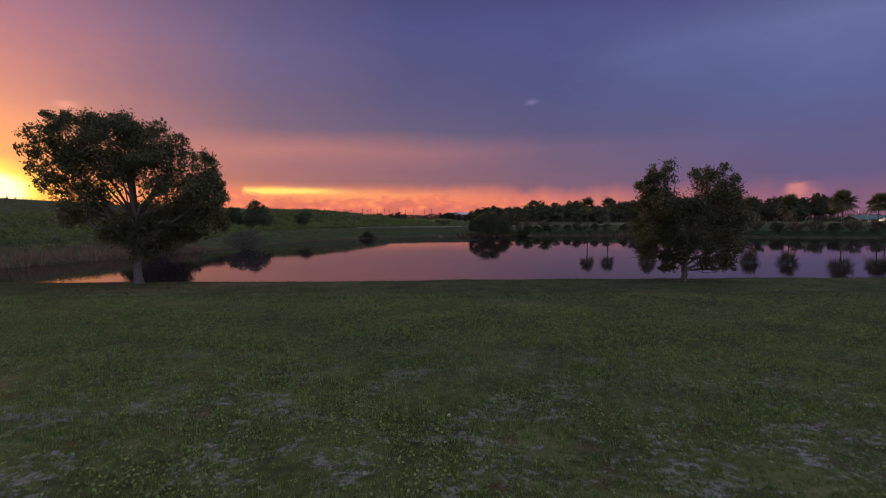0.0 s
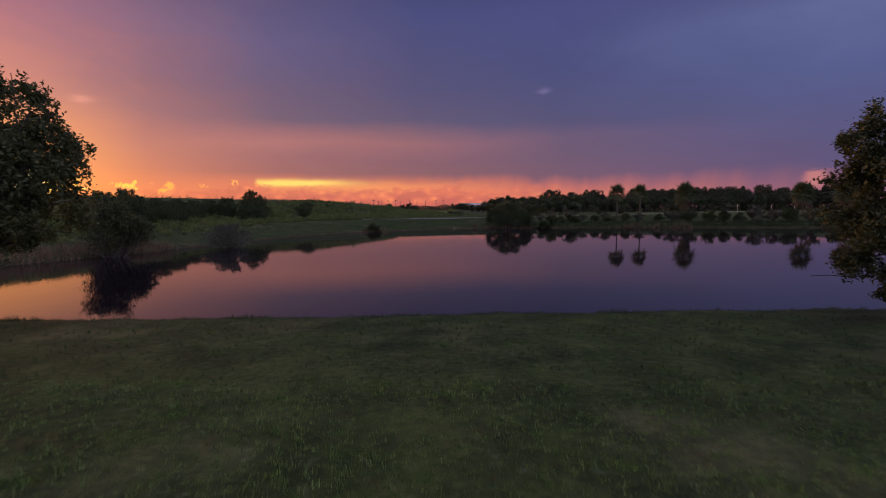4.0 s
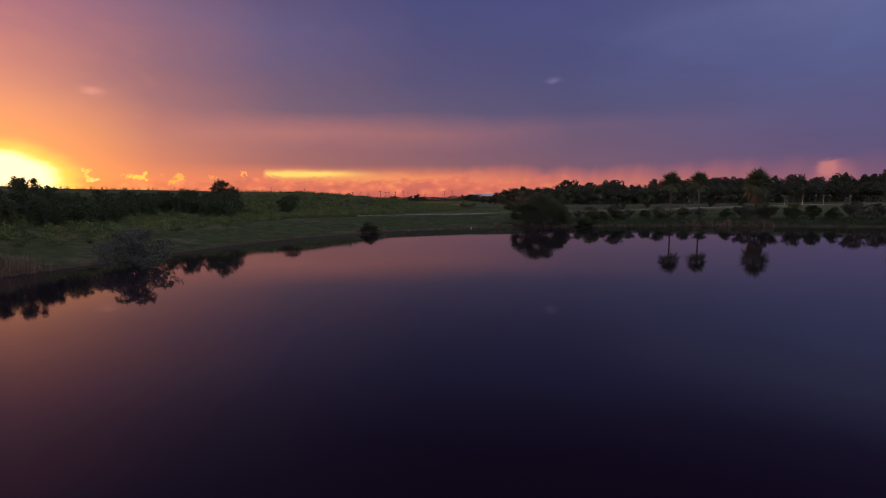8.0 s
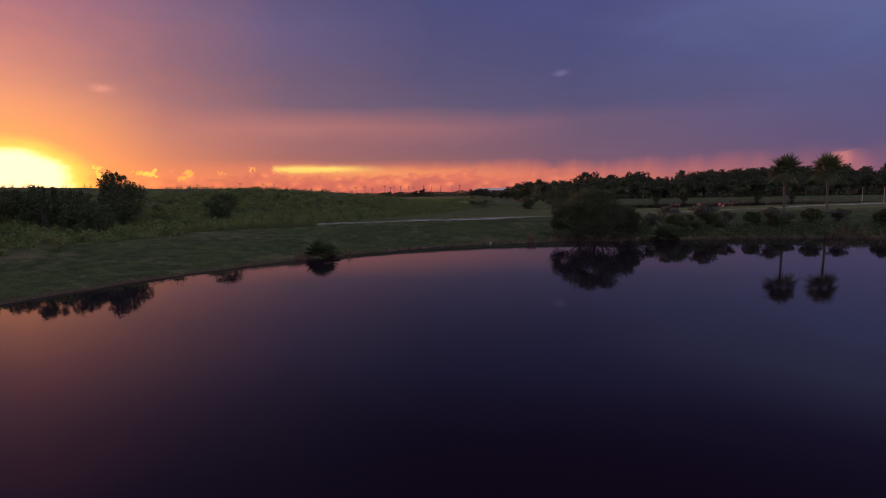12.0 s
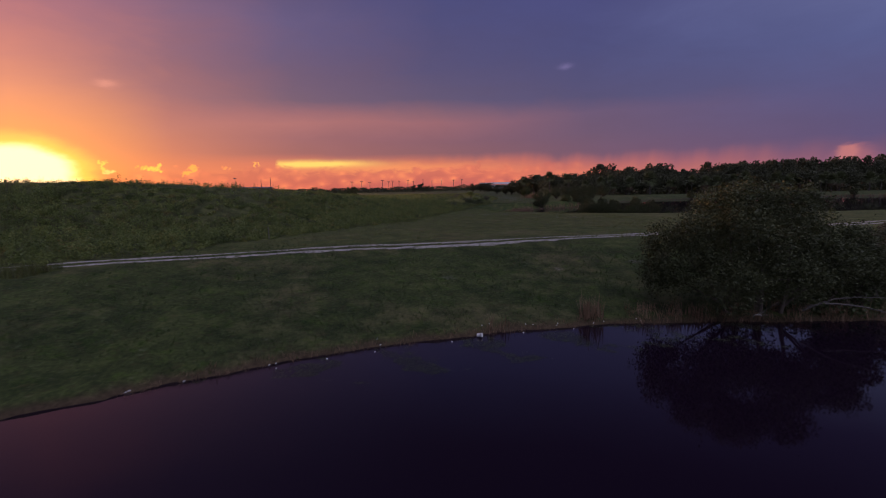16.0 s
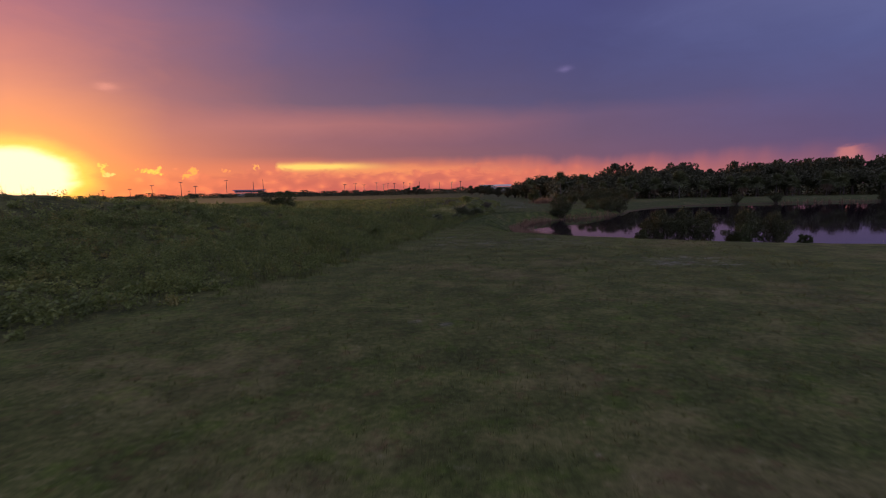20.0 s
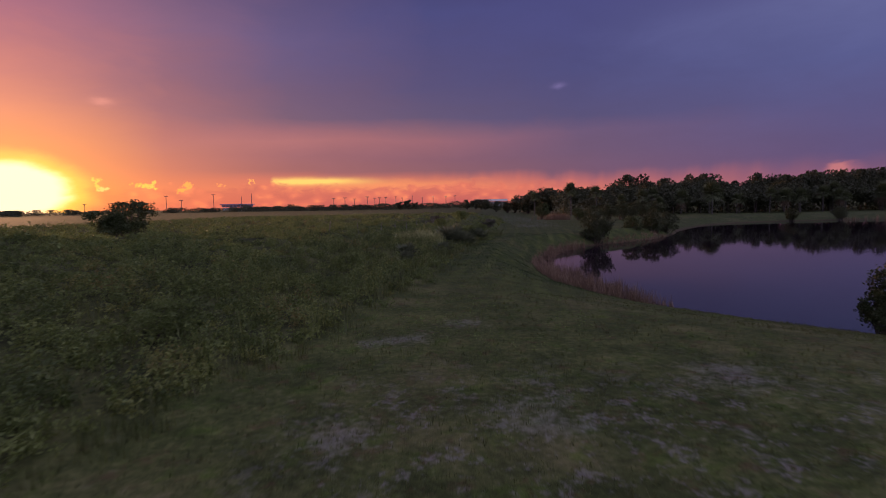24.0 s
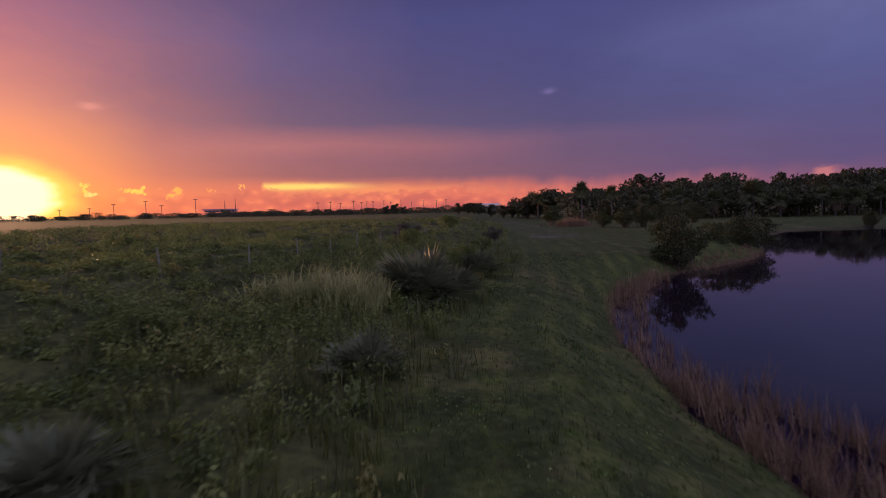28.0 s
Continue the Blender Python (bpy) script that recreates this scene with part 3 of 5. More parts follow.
def weed_material():
    """Mixed weeds: dark, fresh, yellowish and dying stands side by side."""
    m = leaf_material("weed_leaf", (0.122, 0.138, 0.046), (0.198, 0.214, 0.076), 0.4, 0.5)
    n = Nodes(m.node_tree, False)
    p = place_of(n)
    for node in list(n.tree.nodes):
        if node.type == "VALTORGB":
            tone = n.add("ShaderNodeAttribute")
            tone.attribute_name = "tone"
            mixed = n.math("ADD", n.math("MULTIPLY", tone.outputs["Fac"], 0.75), n.math("MULTIPLY", n.noise(p, 0.42, 3.0, 0.6), 0.25))
            stands = n.ramp(mixed, [(0.16, (0.36, 0.46, 0.36, 1)), (0.40, (0.75, 0.86, 0.68, 1)), (0.58, (1.05, 1.14, 0.88, 1)), (0.74, (1.22, 1.2, 0.95, 1)), (0.88, (1.15, 0.78, 0.72, 1))])
            colour = n.mix(1.0, node.outputs[0], stands, "MULTIPLY")
            for link in list(node.outputs[0].links):
                if link.to_node.type != "MIX":
                    n.tree.links.new(colour, link.to_socket)
    return m


BARK = plain_material("oak_bark", (0.045, 0.036, 0.028), (0.13, 0.105, 0.085), 0.9, scale=7, bump=0.03)
PALE_BARK = plain_material("lichened_bark", (0.06, 0.054, 0.048), (0.19, 0.17, 0.15), 0.9, scale=6, bump=0.03)
OAK_LEAF = leaf_material("oak_leaf", (0.040, 0.046, 0.018), (0.110, 0.112, 0.042))
SHRUB_LEAF = leaf_material("shrub_leaf", (0.030, 0.045, 0.014), (0.085, 0.105, 0.036))
WEED_LEAF = weed_material()
PALM_LEAF = leaf_material("palm_leaf", (0.044, 0.057, 0.022), (0.12, 0.135, 0.060), 0.3)
WOOD_LEAF = leaf_material("woodland_leaf", (0.032, 0.036, 0.019), (0.090, 0.096, 0.046), 0.3)
DRY_REED = leaf_material("dry_reed", (0.13, 0.078, 0.046), (0.34, 0.22, 0.14), 0.3)
BLADE = blade_material("grass_blade", (0.047, 0.061, 0.015), (0.150, 0.162, 0.046))
LUSH_BLADE = blade_material("lush_grass_blade", (0.022, 0.040, 0.009), (0.070, 0.104, 0.026), 0.15)
NEAR_BLADE = blade_material("near_grass_blade", (0.050, 0.086, 0.020), (0.25, 0.34, 0.10), 0.8)
STRAW = leaf_material("straw_blade", (0.09, 0.08, 0.03), (0.21, 0.185, 0.08), 0.35)


def lobed(blobs, r, count=6, far=0.98):
    """Breaks each rounded mass of a crown into a core and smaller lobes round it."""
    out = []
    for x, y, z, rx, ry, rz in blobs:
        out.append((x, y, z, rx * 0.78, ry * 0.78, rz * 0.78))
        for _ in range(count):
            d = r.normal(size=3)
            d /= np.linalg.norm(d)
            d[2] = abs(d[2]) if r.random() < 0.6 else d[2]
            k, reach = r.uniform(0.22, 0.42), r.uniform(0.62 * far, far)
            out.append((x + d[0] * rx * reach, y + d[1] * ry * reach, z + d[2] * rz * reach, rx * k, ry * k, rz * k * r.uniform(0.7, 1.1)))
    return out


def crown_tree(name, m, label, blobs, trunk_top, trunk_r, per, leaf, leaf_mat, bark, seed, category="tree", group=""):
    """A broad-leaved tree: tapered trunk, limbs to each mass of the crown, and many leaves."""
    r = np.random.default_rng(seed)
    ob = thing(name, m, label, category, group)
    top = np.array(trunk_top, float)
    k = np.linspace(0, 1, 8)[:, None]
    stem = np.array([0, 0, -0.25]) + (top - [0, 0, -0.25]) * k + r.normal(0, trunk_r * 0.15, (8, 3)) * np.sin(np.pi * k)
    width = trunk_r * np.interp(k[:, 0], [0, 0.12, 1], [1.55, 1.0, 0.75])
    part("trunk", mesh_from("trunk", *tubes([(stem, width)], 10), bark, True), ob)
    for b in blobs:
        start = stem[r.integers(4, 8)]
        reach = np.array(b[:3])
        line = limb(start, reach, 0.10 * np.linalg.norm(reach - start), r)
        thick = trunk_r * 0.55 * min(1.0, 0.45 + b[3] / 4)
        bough = part("limb", mesh_from("limb", *tubes([(line, np.linspace(thick, 0.03, 6))], 7), bark, True), ob)
        for _ in range(5):
            tip = reach + r.normal(size=3) * np.array(b[3:6]) * 0.55
            part("twig", mesh_from("twig", *tubes([(limb(line[r.integers(2, 5)], tip, 0.2, r), np.linspace(thick * 0.35, 0.012, 6))], 5), bark, True), bough)
    part("crown", mesh_from("crown", *leaves(clumps(lobed(blobs, r), per, r, 0.45, 12), leaf, r), leaf_mat), ob)
    return ob


def stand(x, y, turn=0.0, sink=0.0):
    return pose(x, y, float(land(x, y)) - sink, 0, 0, turn)


# ---- the two oaks on the near bank ----
crown_tree("oak_tree", stand(-19.1, 31.8), "broad dark oak with a pale trunk on the grass bank", [
    (-4.2, 0, 9.2, 1.8, 1.7, 1.6), (-1.5, 0.3, 8.9, 2.2, 2.2, 1.8), (0.8, -0.2, 8.9, 1.8, 1.9, 1.6), (2.2, 0.2, 7.8, 1.5, 1.7, 1.4), (4.5, 0, 7.2, 0.9, 1.1, 1.1), (4.4, 0, 5.6, 1.0, 1.4, 1.4), (2.6, -0.3, 5.6, 1.8, 1.8, 1.6),
    (0, 0, 7.3, 2.4, 2.2, 1.3), (-2.6, 0.3, 6.8, 2.1, 2.0, 1.8), (-5.4, 0, 7.9, 1.2, 1.3, 1.0), (-4.6, 0.2, 6.2, 1.4, 1.5, 0.9), (-3.2, -0.3, 4.8, 1.7, 1.6, 1.2), (-0.6, 0, 3.7, 1.6, 1.6, 0.9), (1.8, 0.2, 3.8, 1.6, 1.6, 1.3), (3.6, 0, 3.9, 1.1, 1.1, 0.9), (0.1, 0, 2.6, 1.0, 1.0, 0.8), (-4.9, 0, 10.1, 0.6, 0.7, 0.7), (3.6, 1.8, 4.6, 1.4, 1.4, 1.4), (3.0, 2.2, 6.2, 1.3, 1.3, 1.2), (0.2, 0.3, 1.8, 0.9, 0.9, 0.6), (1.3, 0.6, 2.7, 1.2, 1.2, 0.9), (-1.6, 0.2, 3.1, 1.2, 1.2, 0.8), (2.5, 1.2, 3.0, 1.1, 1.1, 0.8)],
    (0.1, 0, 4.2), 0.27, 84000, 0.17, OAK_LEAF, BARK, 3)
crown_tree("oak_tree", stand(15.6, 32.9), "young two-headed oak with low drooping limbs on the grass bank", [
    (-1.7, 0, 6.3, 1.2, 1.2, 1.3), (-1.4, 0, 4.9, 1.7, 1.6, 1.4), (1.6, 0, 6.2, 1.3, 1.3, 1.4), (1.8, 0, 4.8, 1.8, 1.6, 1.5), (0.1, -0.3, 3.6, 2.2, 1.9, 1.3), (-1.9, 0.2, 3.2, 1.5, 1.4, 1.1),
    (2.6, 0, 3.4, 1.5, 1.4, 1.1), (0.4, 0, 2.2, 1.5, 1.4, 0.9), (-0.9, 0, 1.4, 0.8, 0.8, 0.5), (2.6, -0.2, 1.5, 0.7, 0.7, 0.5), (3.0, 0, 5.9, 0.8, 0.8, 0.8), (-2.6, 0, 5.9, 0.7, 0.7, 0.9), (-2.2, 0.1, 1.9, 1.0, 0.9, 0.6), (3.3, 0, 2.2, 1.0, 0.9, 0.7), (1.5, -0.3, 1.2, 0.9, 0.8, 0.5), (-0.9, 0.2, 0.9, 0.7, 0.6, 0.35), (2.9, 0.1, 1.0, 0.5, 0.5, 0.35)],
    (0.15, 0, 1.5), 0.20, 56000, 0.145, OAK_LEAF, BARK, 5)


# ---- shrubs ----
def shrub_meshes(seed, wide, high, per, leaf, leaf_mat, ragged=0.4, masses=None):
    """Crown and branch meshes of a shrub that stands on the ground, of that width and height."""
    r = np.random.default_rng(seed)
    blobs = [(0, 0, high * 0.45, wide * 0.33, wide * 0.33, high * 0.42)]
    for k in range(9):
        a, d = r.uniform(0, 6.28), wide * r.uniform(0.18, 0.34)
        top = r.uniform(0.3, 0.78)
        s = r.uniform(0.14, 0.24)
        blobs.append((d * math.cos(a), d * math.sin(a), high * top, wide * s, wide * s, high * r.uniform(0.16, 0.24)))
    for k in range(4):
        a, d = r.uniform(0, 6.28), wide * r.uniform(0.0, 0.2)
        blobs.append((d * math.cos(a), d * math.sin(a), high * r.uniform(0.78, 0.88), wide * 0.12, wide * 0.12, high * 0.13))
    blobs = masses or blobs
    pts = clumps(lobed(blobs, r, 5, 0.85), per, r, ragged * 0.8, 10)
    pts = pts[pts[:, 2] > 0.02]
    lines = []
    for b in blobs:
        lines.append((limb((r.normal(0, wide * 0.04), r.normal(0, wide * 0.04), -0.2), b[:3], wide * 0.05, r), np.linspace(0.018 * high + 0.01, 0.008, 6)))
    return mesh_from("crown", *leaves(pts, leaf, r), leaf_mat), mesh_from("branchwork", *tubes(lines, 5), BARK, True)


def put_shrub(meshes, x, y, label, turn=0.0, size=(1, 1, 1), z=None, name="bush", category="bush", group=""):
    ob = thing(name, stand(x, y, turn) if z is None else pose(x, y, z, 0, 0, turn), label, category, group)
    ob.scale = size
    part("crown", meshes[0], ob)
    part("branchwork", meshes[1], ob)
    return ob


MANGROVE_LEAF = leaf_material("glossy_shrub_leaf", (0.026, 0.034, 0.012), (0.082, 0.092, 0.032), 0.25, 0.6)
GREY_LEAF = leaf_material("grey_shrub_leaf", (0.060, 0.062, 0.040), (0.15, 0.14, 0.10), 0.3)
BIG = shrub_meshes(21, 12.4, 8.0, 84000, 0.15, MANGROVE_LEAF, 0.4, [
    (0, 0, 4.4, 4.0, 3.8, 3.0), (-3.9, 0, 3.6, 2.6, 2.4, 2.6), (3.9, 0.3, 3.6, 2.6, 2.4, 2.4), (-1.6, 0, 6.1, 2.5, 2.2, 1.5), (1.8, 0.2, 6.2, 2.3, 2.2, 1.4), (5.6, 0.2, 3.0, 1.5, 1.5, 1.7), (-5.6, 0, 2.6, 1.3, 1.4, 1.5),
    (-2.4, -2.4, 2.2, 2.1, 1.8, 1.6), (0.6, -2.6, 2.6, 1.8, 1.6, 1.5), (3.0, -2.2, 3.6, 1.6, 1.6, 1.2), (0, 2.4, 3.0, 3.0, 2.0, 2.2)])
ROUND = shrub_meshes(22, 5.0, 4.2, 10000, 0.17, SHRUB_LEAF)
ROUND_2 = shrub_meshes(23, 5.0, 4.2, 10000, 0.17, MANGROVE_LEAF, 0.5)
LOW = shrub_meshes(24, 3.0, 1.8, 3200, 0.16, SHRUB_LEAF, 0.5)
GREY = shrub_meshes(25, 3.2, 2.2, 3600, 0.15, GREY_LEAF, 0.5)
FAR_TREE = shrub_meshes(26, 9.0, 9.0, 3000, 0.7, WOOD_LEAF, 0.45)
FAR_TREE_2 = shrub_meshes(27, 11.0, 8.0, 3000, 0.75, WOOD_LEAF, 0.6)

# the big waterside bush and its neighbours
big_bush = put_shrub(BIG, 14.2, 158.2, "large dark glossy bush overhanging the pond edge", 0, (0.95, 0.95, 1.0), z=-3.25)
for a, b in (((1.2, -2.4, 1.0), (4.4, -4.6, 2.0)), ((2.2, -2.6, 1.4), (4.9, -4.0, 1.0)), ((-1.0, -2.6, 0.8), (-2.6, -4.8, 1.3))):
    bough = limb(a, b, 0.25, rng)
    dead = part("dead_branch", mesh_from("dead_branch", *tubes([(bough, np.linspace(0.05, 0.012, 6))], 6), PALE_BARK, True), big_bush, "bare pale dead branch")
    for k in (2, 3, 4):
        part("twig", mesh_from("twig", *tubes([(limb(bough[k], bough[k] + rng.normal(0, 0.4, 3) + [0.2, -0.2, 0.2], 0.06, rng), np.linspace(0.014, 0.005, 6))], 5), PALE_BARK, True), dead)
put_shrub(ROUND_2, 19.2, 158.6, "dark green bush on the pond bank", 70, (1.1, 1.1, 0.95), z=-2.85, group="bushes on the pond bank")
# the grey flowering shrub and the shore tree on the west bank
put_shrub(shrub_meshes(28, 8.6, 4.8, 11000, 0.2, GREY_LEAF, 0.45), -35.6, 92.5, "rounded grey-green shrub with pale tops by the water")
put_shrub(shrub_meshes(29, 11.5, 8.0, 20000, 0.26, OAK_LEAF, 0.45), -43.5, 77.5, "spreading dark tree leafy to the ground on the west bank", name="shore_tree", category="tree")
# bushes on the slope of the hill
for x, y, w, h, k in ((-51.5, 147, 1.3, 1.1, 0), (-56, 150, 1.4, 1.55, 1), (-61, 150, 1.45, 1.5, 0), (-66, 151, 1.4, 1.15, 1), (-71, 152, 1.4, 0.9, 0), (-55, 156, 1.3, 1.4, 1), (-76, 153, 1.2, 0.7, 1), (-64, 157, 1.4, 1.2, 0), (-80, 150, 1.2, 0.6, 0), (-61.5, 105, 1.3, 1.3, 1), (-64.5, 113.5, 1.4, 1.5, 0), (-58.8, 110, 1.2, 1.15, 0), (-66, 109, 1.4, 1.35, 0), (-59.0, 116, 1.3, 1.2, 1), (-60.5, 124, 1.3, 1.15, 0), (-66, 119, 1.4, 1.2, 1), (-63.5, 132, 1.3, 1.1, 1), (-64, 139, 1.3, 1.15, 0), (-71, 130, 1.4, 0.9, 0)):
    put_shrub((ROUND, ROUND_2)[k], x, y, "dense dark bush on the overgrown slope", 40 * k + x, (w, w, h * 1.12), z=float(land(x, y)) - 1.0, group="bushes on the slope")
put_shrub(ROUND_2, -58.7, 161.0, "tall rounded bush rising over the slope", 10, (1.6, 1.6, 1.8), z=0.9)
put_shrub(ROUND, -46.0, 169.0, "lone rounded dark bush on the grassy slope", 30, (1.3, 1.3, 1.25))
put_shrub(ROUND, -32.3, 257.5, "small bushy tree on the crest of the bank", 60, (1.3, 1.25, 0.92), z=1.1)
# small shrub with reeds at the west shore
put_shrub(LOW, -21.6, 141.6, "small shrub growing at the water's edge", 0, (0.9, 0.9, 0.8), z=-2.95)

# the planted bank across the pond
BANK = [(24.5, 164.5, 1.0, 1.1, 2), (27.5, 166, 1.2, 1.5, 2), (30.5, 166, 1.0, 1.0, 0), (33.5, 166.5, 1.5, 1.7, 1), (37, 167, 1.0, 1.0, 2), (40.5, 166, 1.1, 1.1, 0), (43.5, 166, 1.2, 1.3, 1), (46.5, 167, 0.8, 0.7, 2),
        (49.5, 166, 1.0, 0.8, 0), (53, 165, 0.9, 0.7, 2), (58, 163, 1.0, 0.8, 0), (61, 161, 1.2, 1.0, 1), (73.5, 157.5, 1.2, 1.1, 0), (77, 156, 1.0, 1.0, 0), (81, 155.5, 1.3, 1.2, 1), (85, 154.5, 1.1, 1.1, 2), (89, 154, 1.4, 1.3, 0), (94, 153, 1.2, 1.2, 1), (99, 151, 1.3, 1.1, 0), (104, 150, 1.2, 1.0, 2), (109, 149, 1.4, 1.2, 1), (114, 148, 1.2, 1.1, 0), (119, 147.5, 1.3, 1.2, 1), (125, 146.5, 1.3, 1.1, 2), (131, 146, 1.4, 1.2, 0), (137, 146, 1.4, 1.2, 1), (143, 145, 1.4, 1.2, 0)]
for x, y, w, h, k in BANK:
    put_shrub((LOW, GREY, ROUND_2)[k % 3] if k < 2 else GREY, x, y, ("low green shrub on the far pond bank", "greyish shrub on the far pond bank", "pale grey shrub on the far pond bank")[k], 37 * x, (w, w, h) if x < 47 else (w * 1.3, w * 1.3, h * 1.5), group="shrubs on the far pond bank")
put_shrub(ROUND_2, 64.5, 159.5, "dark bush below the shaggy palm", 0, (1.15, 1.1, 0.95), group="bushes below the palm")
put_shrub(ROUND, 70.0, 158.5, "green bush below the shaggy palm", 50, (1.05, 1.0, 0.85), group="bushes below the palm")
# shrubs on the lawn behind
for x, y, w in ((43, 226, 1.1), (50, 230, 1.0), (56, 215, 0.9), (60, 222, 1.0), (29, 232, 1.2), (62, 236, 1.1), (80, 228, 1.2), (90, 236, 1.1)):
    put_shrub(ROUND if w > 1 else LOW, x, y, "rounded shrub on the lawn between the ponds", 13 * x, (w * 0.6, w * 0.6, w * 0.62), group="shrubs between the ponds")

# bushes in and beside the lake
put_shrub(ROUND_2, 20.8, 301.0, "dense round bush on the grassy spit by the lake", 15, (1.25, 1.25, 1.45), z=-3.5)
for x, y, w, h in ((32, 316, 1.2, 1.1), (36.5, 319, 1.3, 1.25), (41, 323, 1.25, 1.2)):
    put_shrub(ROUND if x < 33 else ROUND_2, x, y, "dark bush in the row along the lake's inlet", 31 * x, (w, w, h), z=-3.4, group="bushes along the lake's inlet")
for x, y, w, h, k in ((22.9, 240.3, 0.85, 1.22, 1), (25.4, 239.0, 0.85, 1.28, 0), (27.8, 238.2, 0.8, 1.18, 1), (32.0, 236.2, 0.85, 1.27, 0), (34.8, 235.6, 0.75, 1.15, 1)):
    put_shrub(ROUND_2, x, y, "leafy bush standing in the lake's near edge", 21 * x, (w, w, h), z=-3.6, group="bushes in the lake's near edge")
put_shrub(LOW, 21.2, 240.4, "thin low shrub at the lake's near edge", 21, (0.9, 0.9, 1.3), z=-3.5, group="bushes in the lake's near edge")
put_shrub(LOW, 37.6, 234.6, "thin low shrub at the lake's near edge", 80, (0.7, 0.7, 1.1), z=-3.5, group="bushes in the lake's near edge")
for x, y, s in ((102, 381, 1.0), (118, 382, 1.05), (160, 385, 1.1), (180, 386, 0.9)):
    put_shrub(ROUND_2, x, y, "round dark bush at the far shore of the lake", 11 * x, (s, s, s), z=-3.5, group="bushes at the lake's far shore")
for x, y, s in ((26.0, 402, 1.5), (33, 372, 1.0), (36.5, 366, 1.2), (41, 368, 1.3), (46, 372, 1.4), (51, 378, 1.4), (57, 386, 1.5), (64, 394, 1.5)):
    put_shrub(ROUND_2 if x > 34 else ROUND, x, y, "dark bush before the woods", 17 * x, (s, s, s * 0.95), group="bushes before the woods")

# shrubs in the weeds beside the path
WEEDY = shrub_meshes(30, 3.4, 1.7, 4600, 0.12, WEED_LEAF, 0.5)
WEEDY[0].attributes.new("tone", "FLOAT", "POINT").data.foreach_set("value", np.full(len(WEEDY[0].vertices), 0.45, np.float32))
for x, y, w, h, k in ((-1.0, 281.5, 0.7, 1.1, 0), (-3.0, 277.5, 0.9, 0.8, 1), (-2.6, 332, 1.6, 1.3, 0), (-6.5, 300, 1.0, 0.8, 1), (-5.0, 292, 0.8, 0.9, 0), (-8.5, 243.5, 0.7, 0.7, 0), (-11, 228, 0.8, 0.7, 0), (-13, 215, 0.9, 0.8, 0), (1.0, 300, 0.8, 0.8, 0), (3.2, 316, 1.0, 0.9, 1), (-9.5, 262, 0.8, 0.6, 0)):
    put_shrub((WEEDY, GREY)[k], x, y, ("low leafy shrub in the weeds beside the path", "greyish shrub in the weeds beside the path")[k], 19 * y, (w, w, h), group="shrubs beside the path")


# ---- palms and palmettos ----
def fan(r, base, way, length, segments, droop, width):
    """A fan leaf: narrow folded blades spreading from the end of a stalk. Triangles."""
    way = np.array(way, float) / np.linalg.norm(way)
    side = np.cross(way, (0, 0, 1.0))
    side /= np.linalg.norm(side) + 1e-9
    up = np.cross(side, way)
    hub = np.array(base) + way * length * 0.45
    vs, fs = [], []
    lift = np.array([0, 0, -1.0]) * droop
    for k, a in enumerate(np.linspace(-1.9, 1.9, segments)):
        d = way * math.cos(a) + side * math.sin(a)
        d = d + lift * 0.5 + up * r.normal(0, 0.08)
        tip = hub + d * length * 0.62 * (0.75 + 0.25 * math.cos(a)) + lift * length * 0.22
        mid = hub + d * length * 0.28
        w = np.cross(d, up) * width + up * width * 0.3
        at = len(vs)
        vs += [hub, mid + w, tip, mid - w]
        fs.append((at, at + 1, at + 2, at + 3))
    at = len(vs)
    s = side * 0.02 * length
    vs += [np.array(base) - s, np.array(base) + s, hub + s, hub - s]
    fs.append((at, at + 1, at + 2, at + 3))
    return np.array(vs), np.array(fs)


def fans(r, top, count, length, segments, low, width=0.035, high=1.45):
    pieces = []
    for k in range(count):
        a = k * 2.39996 + r.normal(0, 0.2)
        e = high - (high - low) * (k / count) + r.normal(0, 0.08)
        way = (math.cos(a) * math.cos(e), math.sin(a) * math.cos(e), math.sin(e))
        pieces.append(fan(r, top, way, length * r.uniform(0.85, 1.1), segments, max(0.0, 0.75 - e) * 0.6, width * length))
    return joined(*pieces)


PALM_TRUNK = plain_material("palm_trunk", (0.055, 0.048, 0.042), (0.14, 0.125, 0.11), 0.9, scale=5, bump=0.02)
DEAD_FROND = leaf_material("dead_frond", (0.10, 0.07, 0.045), (0.22, 0.16, 0.10), 0.2)


def palm_meshes(seed, height, crown, count=38, skirt=0):
    r = np.random.default_rng(seed)
    k = np.linspace(0, 1, 12)
    lean = r.normal(0, 0.10, 2)
    stem = np.stack([lean[0] * k ** 2 * height * 0.3, lean[1] * k ** 2 * height * 0.3, k * (height + 0.3) - 0.3], -1)
    swell = 0.19 * (1 + 0.12 * np.sin(k * 40)) * np.interp(k, [0, 0.06, 0.8, 1], [1.5, 1.0, 0.95, 1.25])
    trunk = mesh_from("trunk", *tubes([(stem, swell)], 9), PALM_TRUNK, True)
    top = stem[-1]
    crown_mesh = mesh_from("crown", *fans(r, top, count, crown, 15, -0.55), PALM_LEAF)
    dead = mesh_from("skirt", *fans(r, top - [0, 0, 0.2], skirt, crown * 0.85, 11, -1.35, high=-0.5), DEAD_FROND) if skirt else None
    return trunk, crown_mesh, dead


def put_palm(meshes, x, y, label, turn=0.0, size=1.0, z=None, group="", name="palm_tree"):
    ob = thing(name, stand(x, y, turn) if z is None else pose(x, y, z, 0, 0, turn), label, "palm tree", group)
    ob.scale = (size,) * 3
    part("trunk", meshes[0], ob)
    part("crown", meshes[1], ob)
    if meshes[2]:
        part("skirt", meshes[2], ob, "hanging dead brown fronds")
    return ob


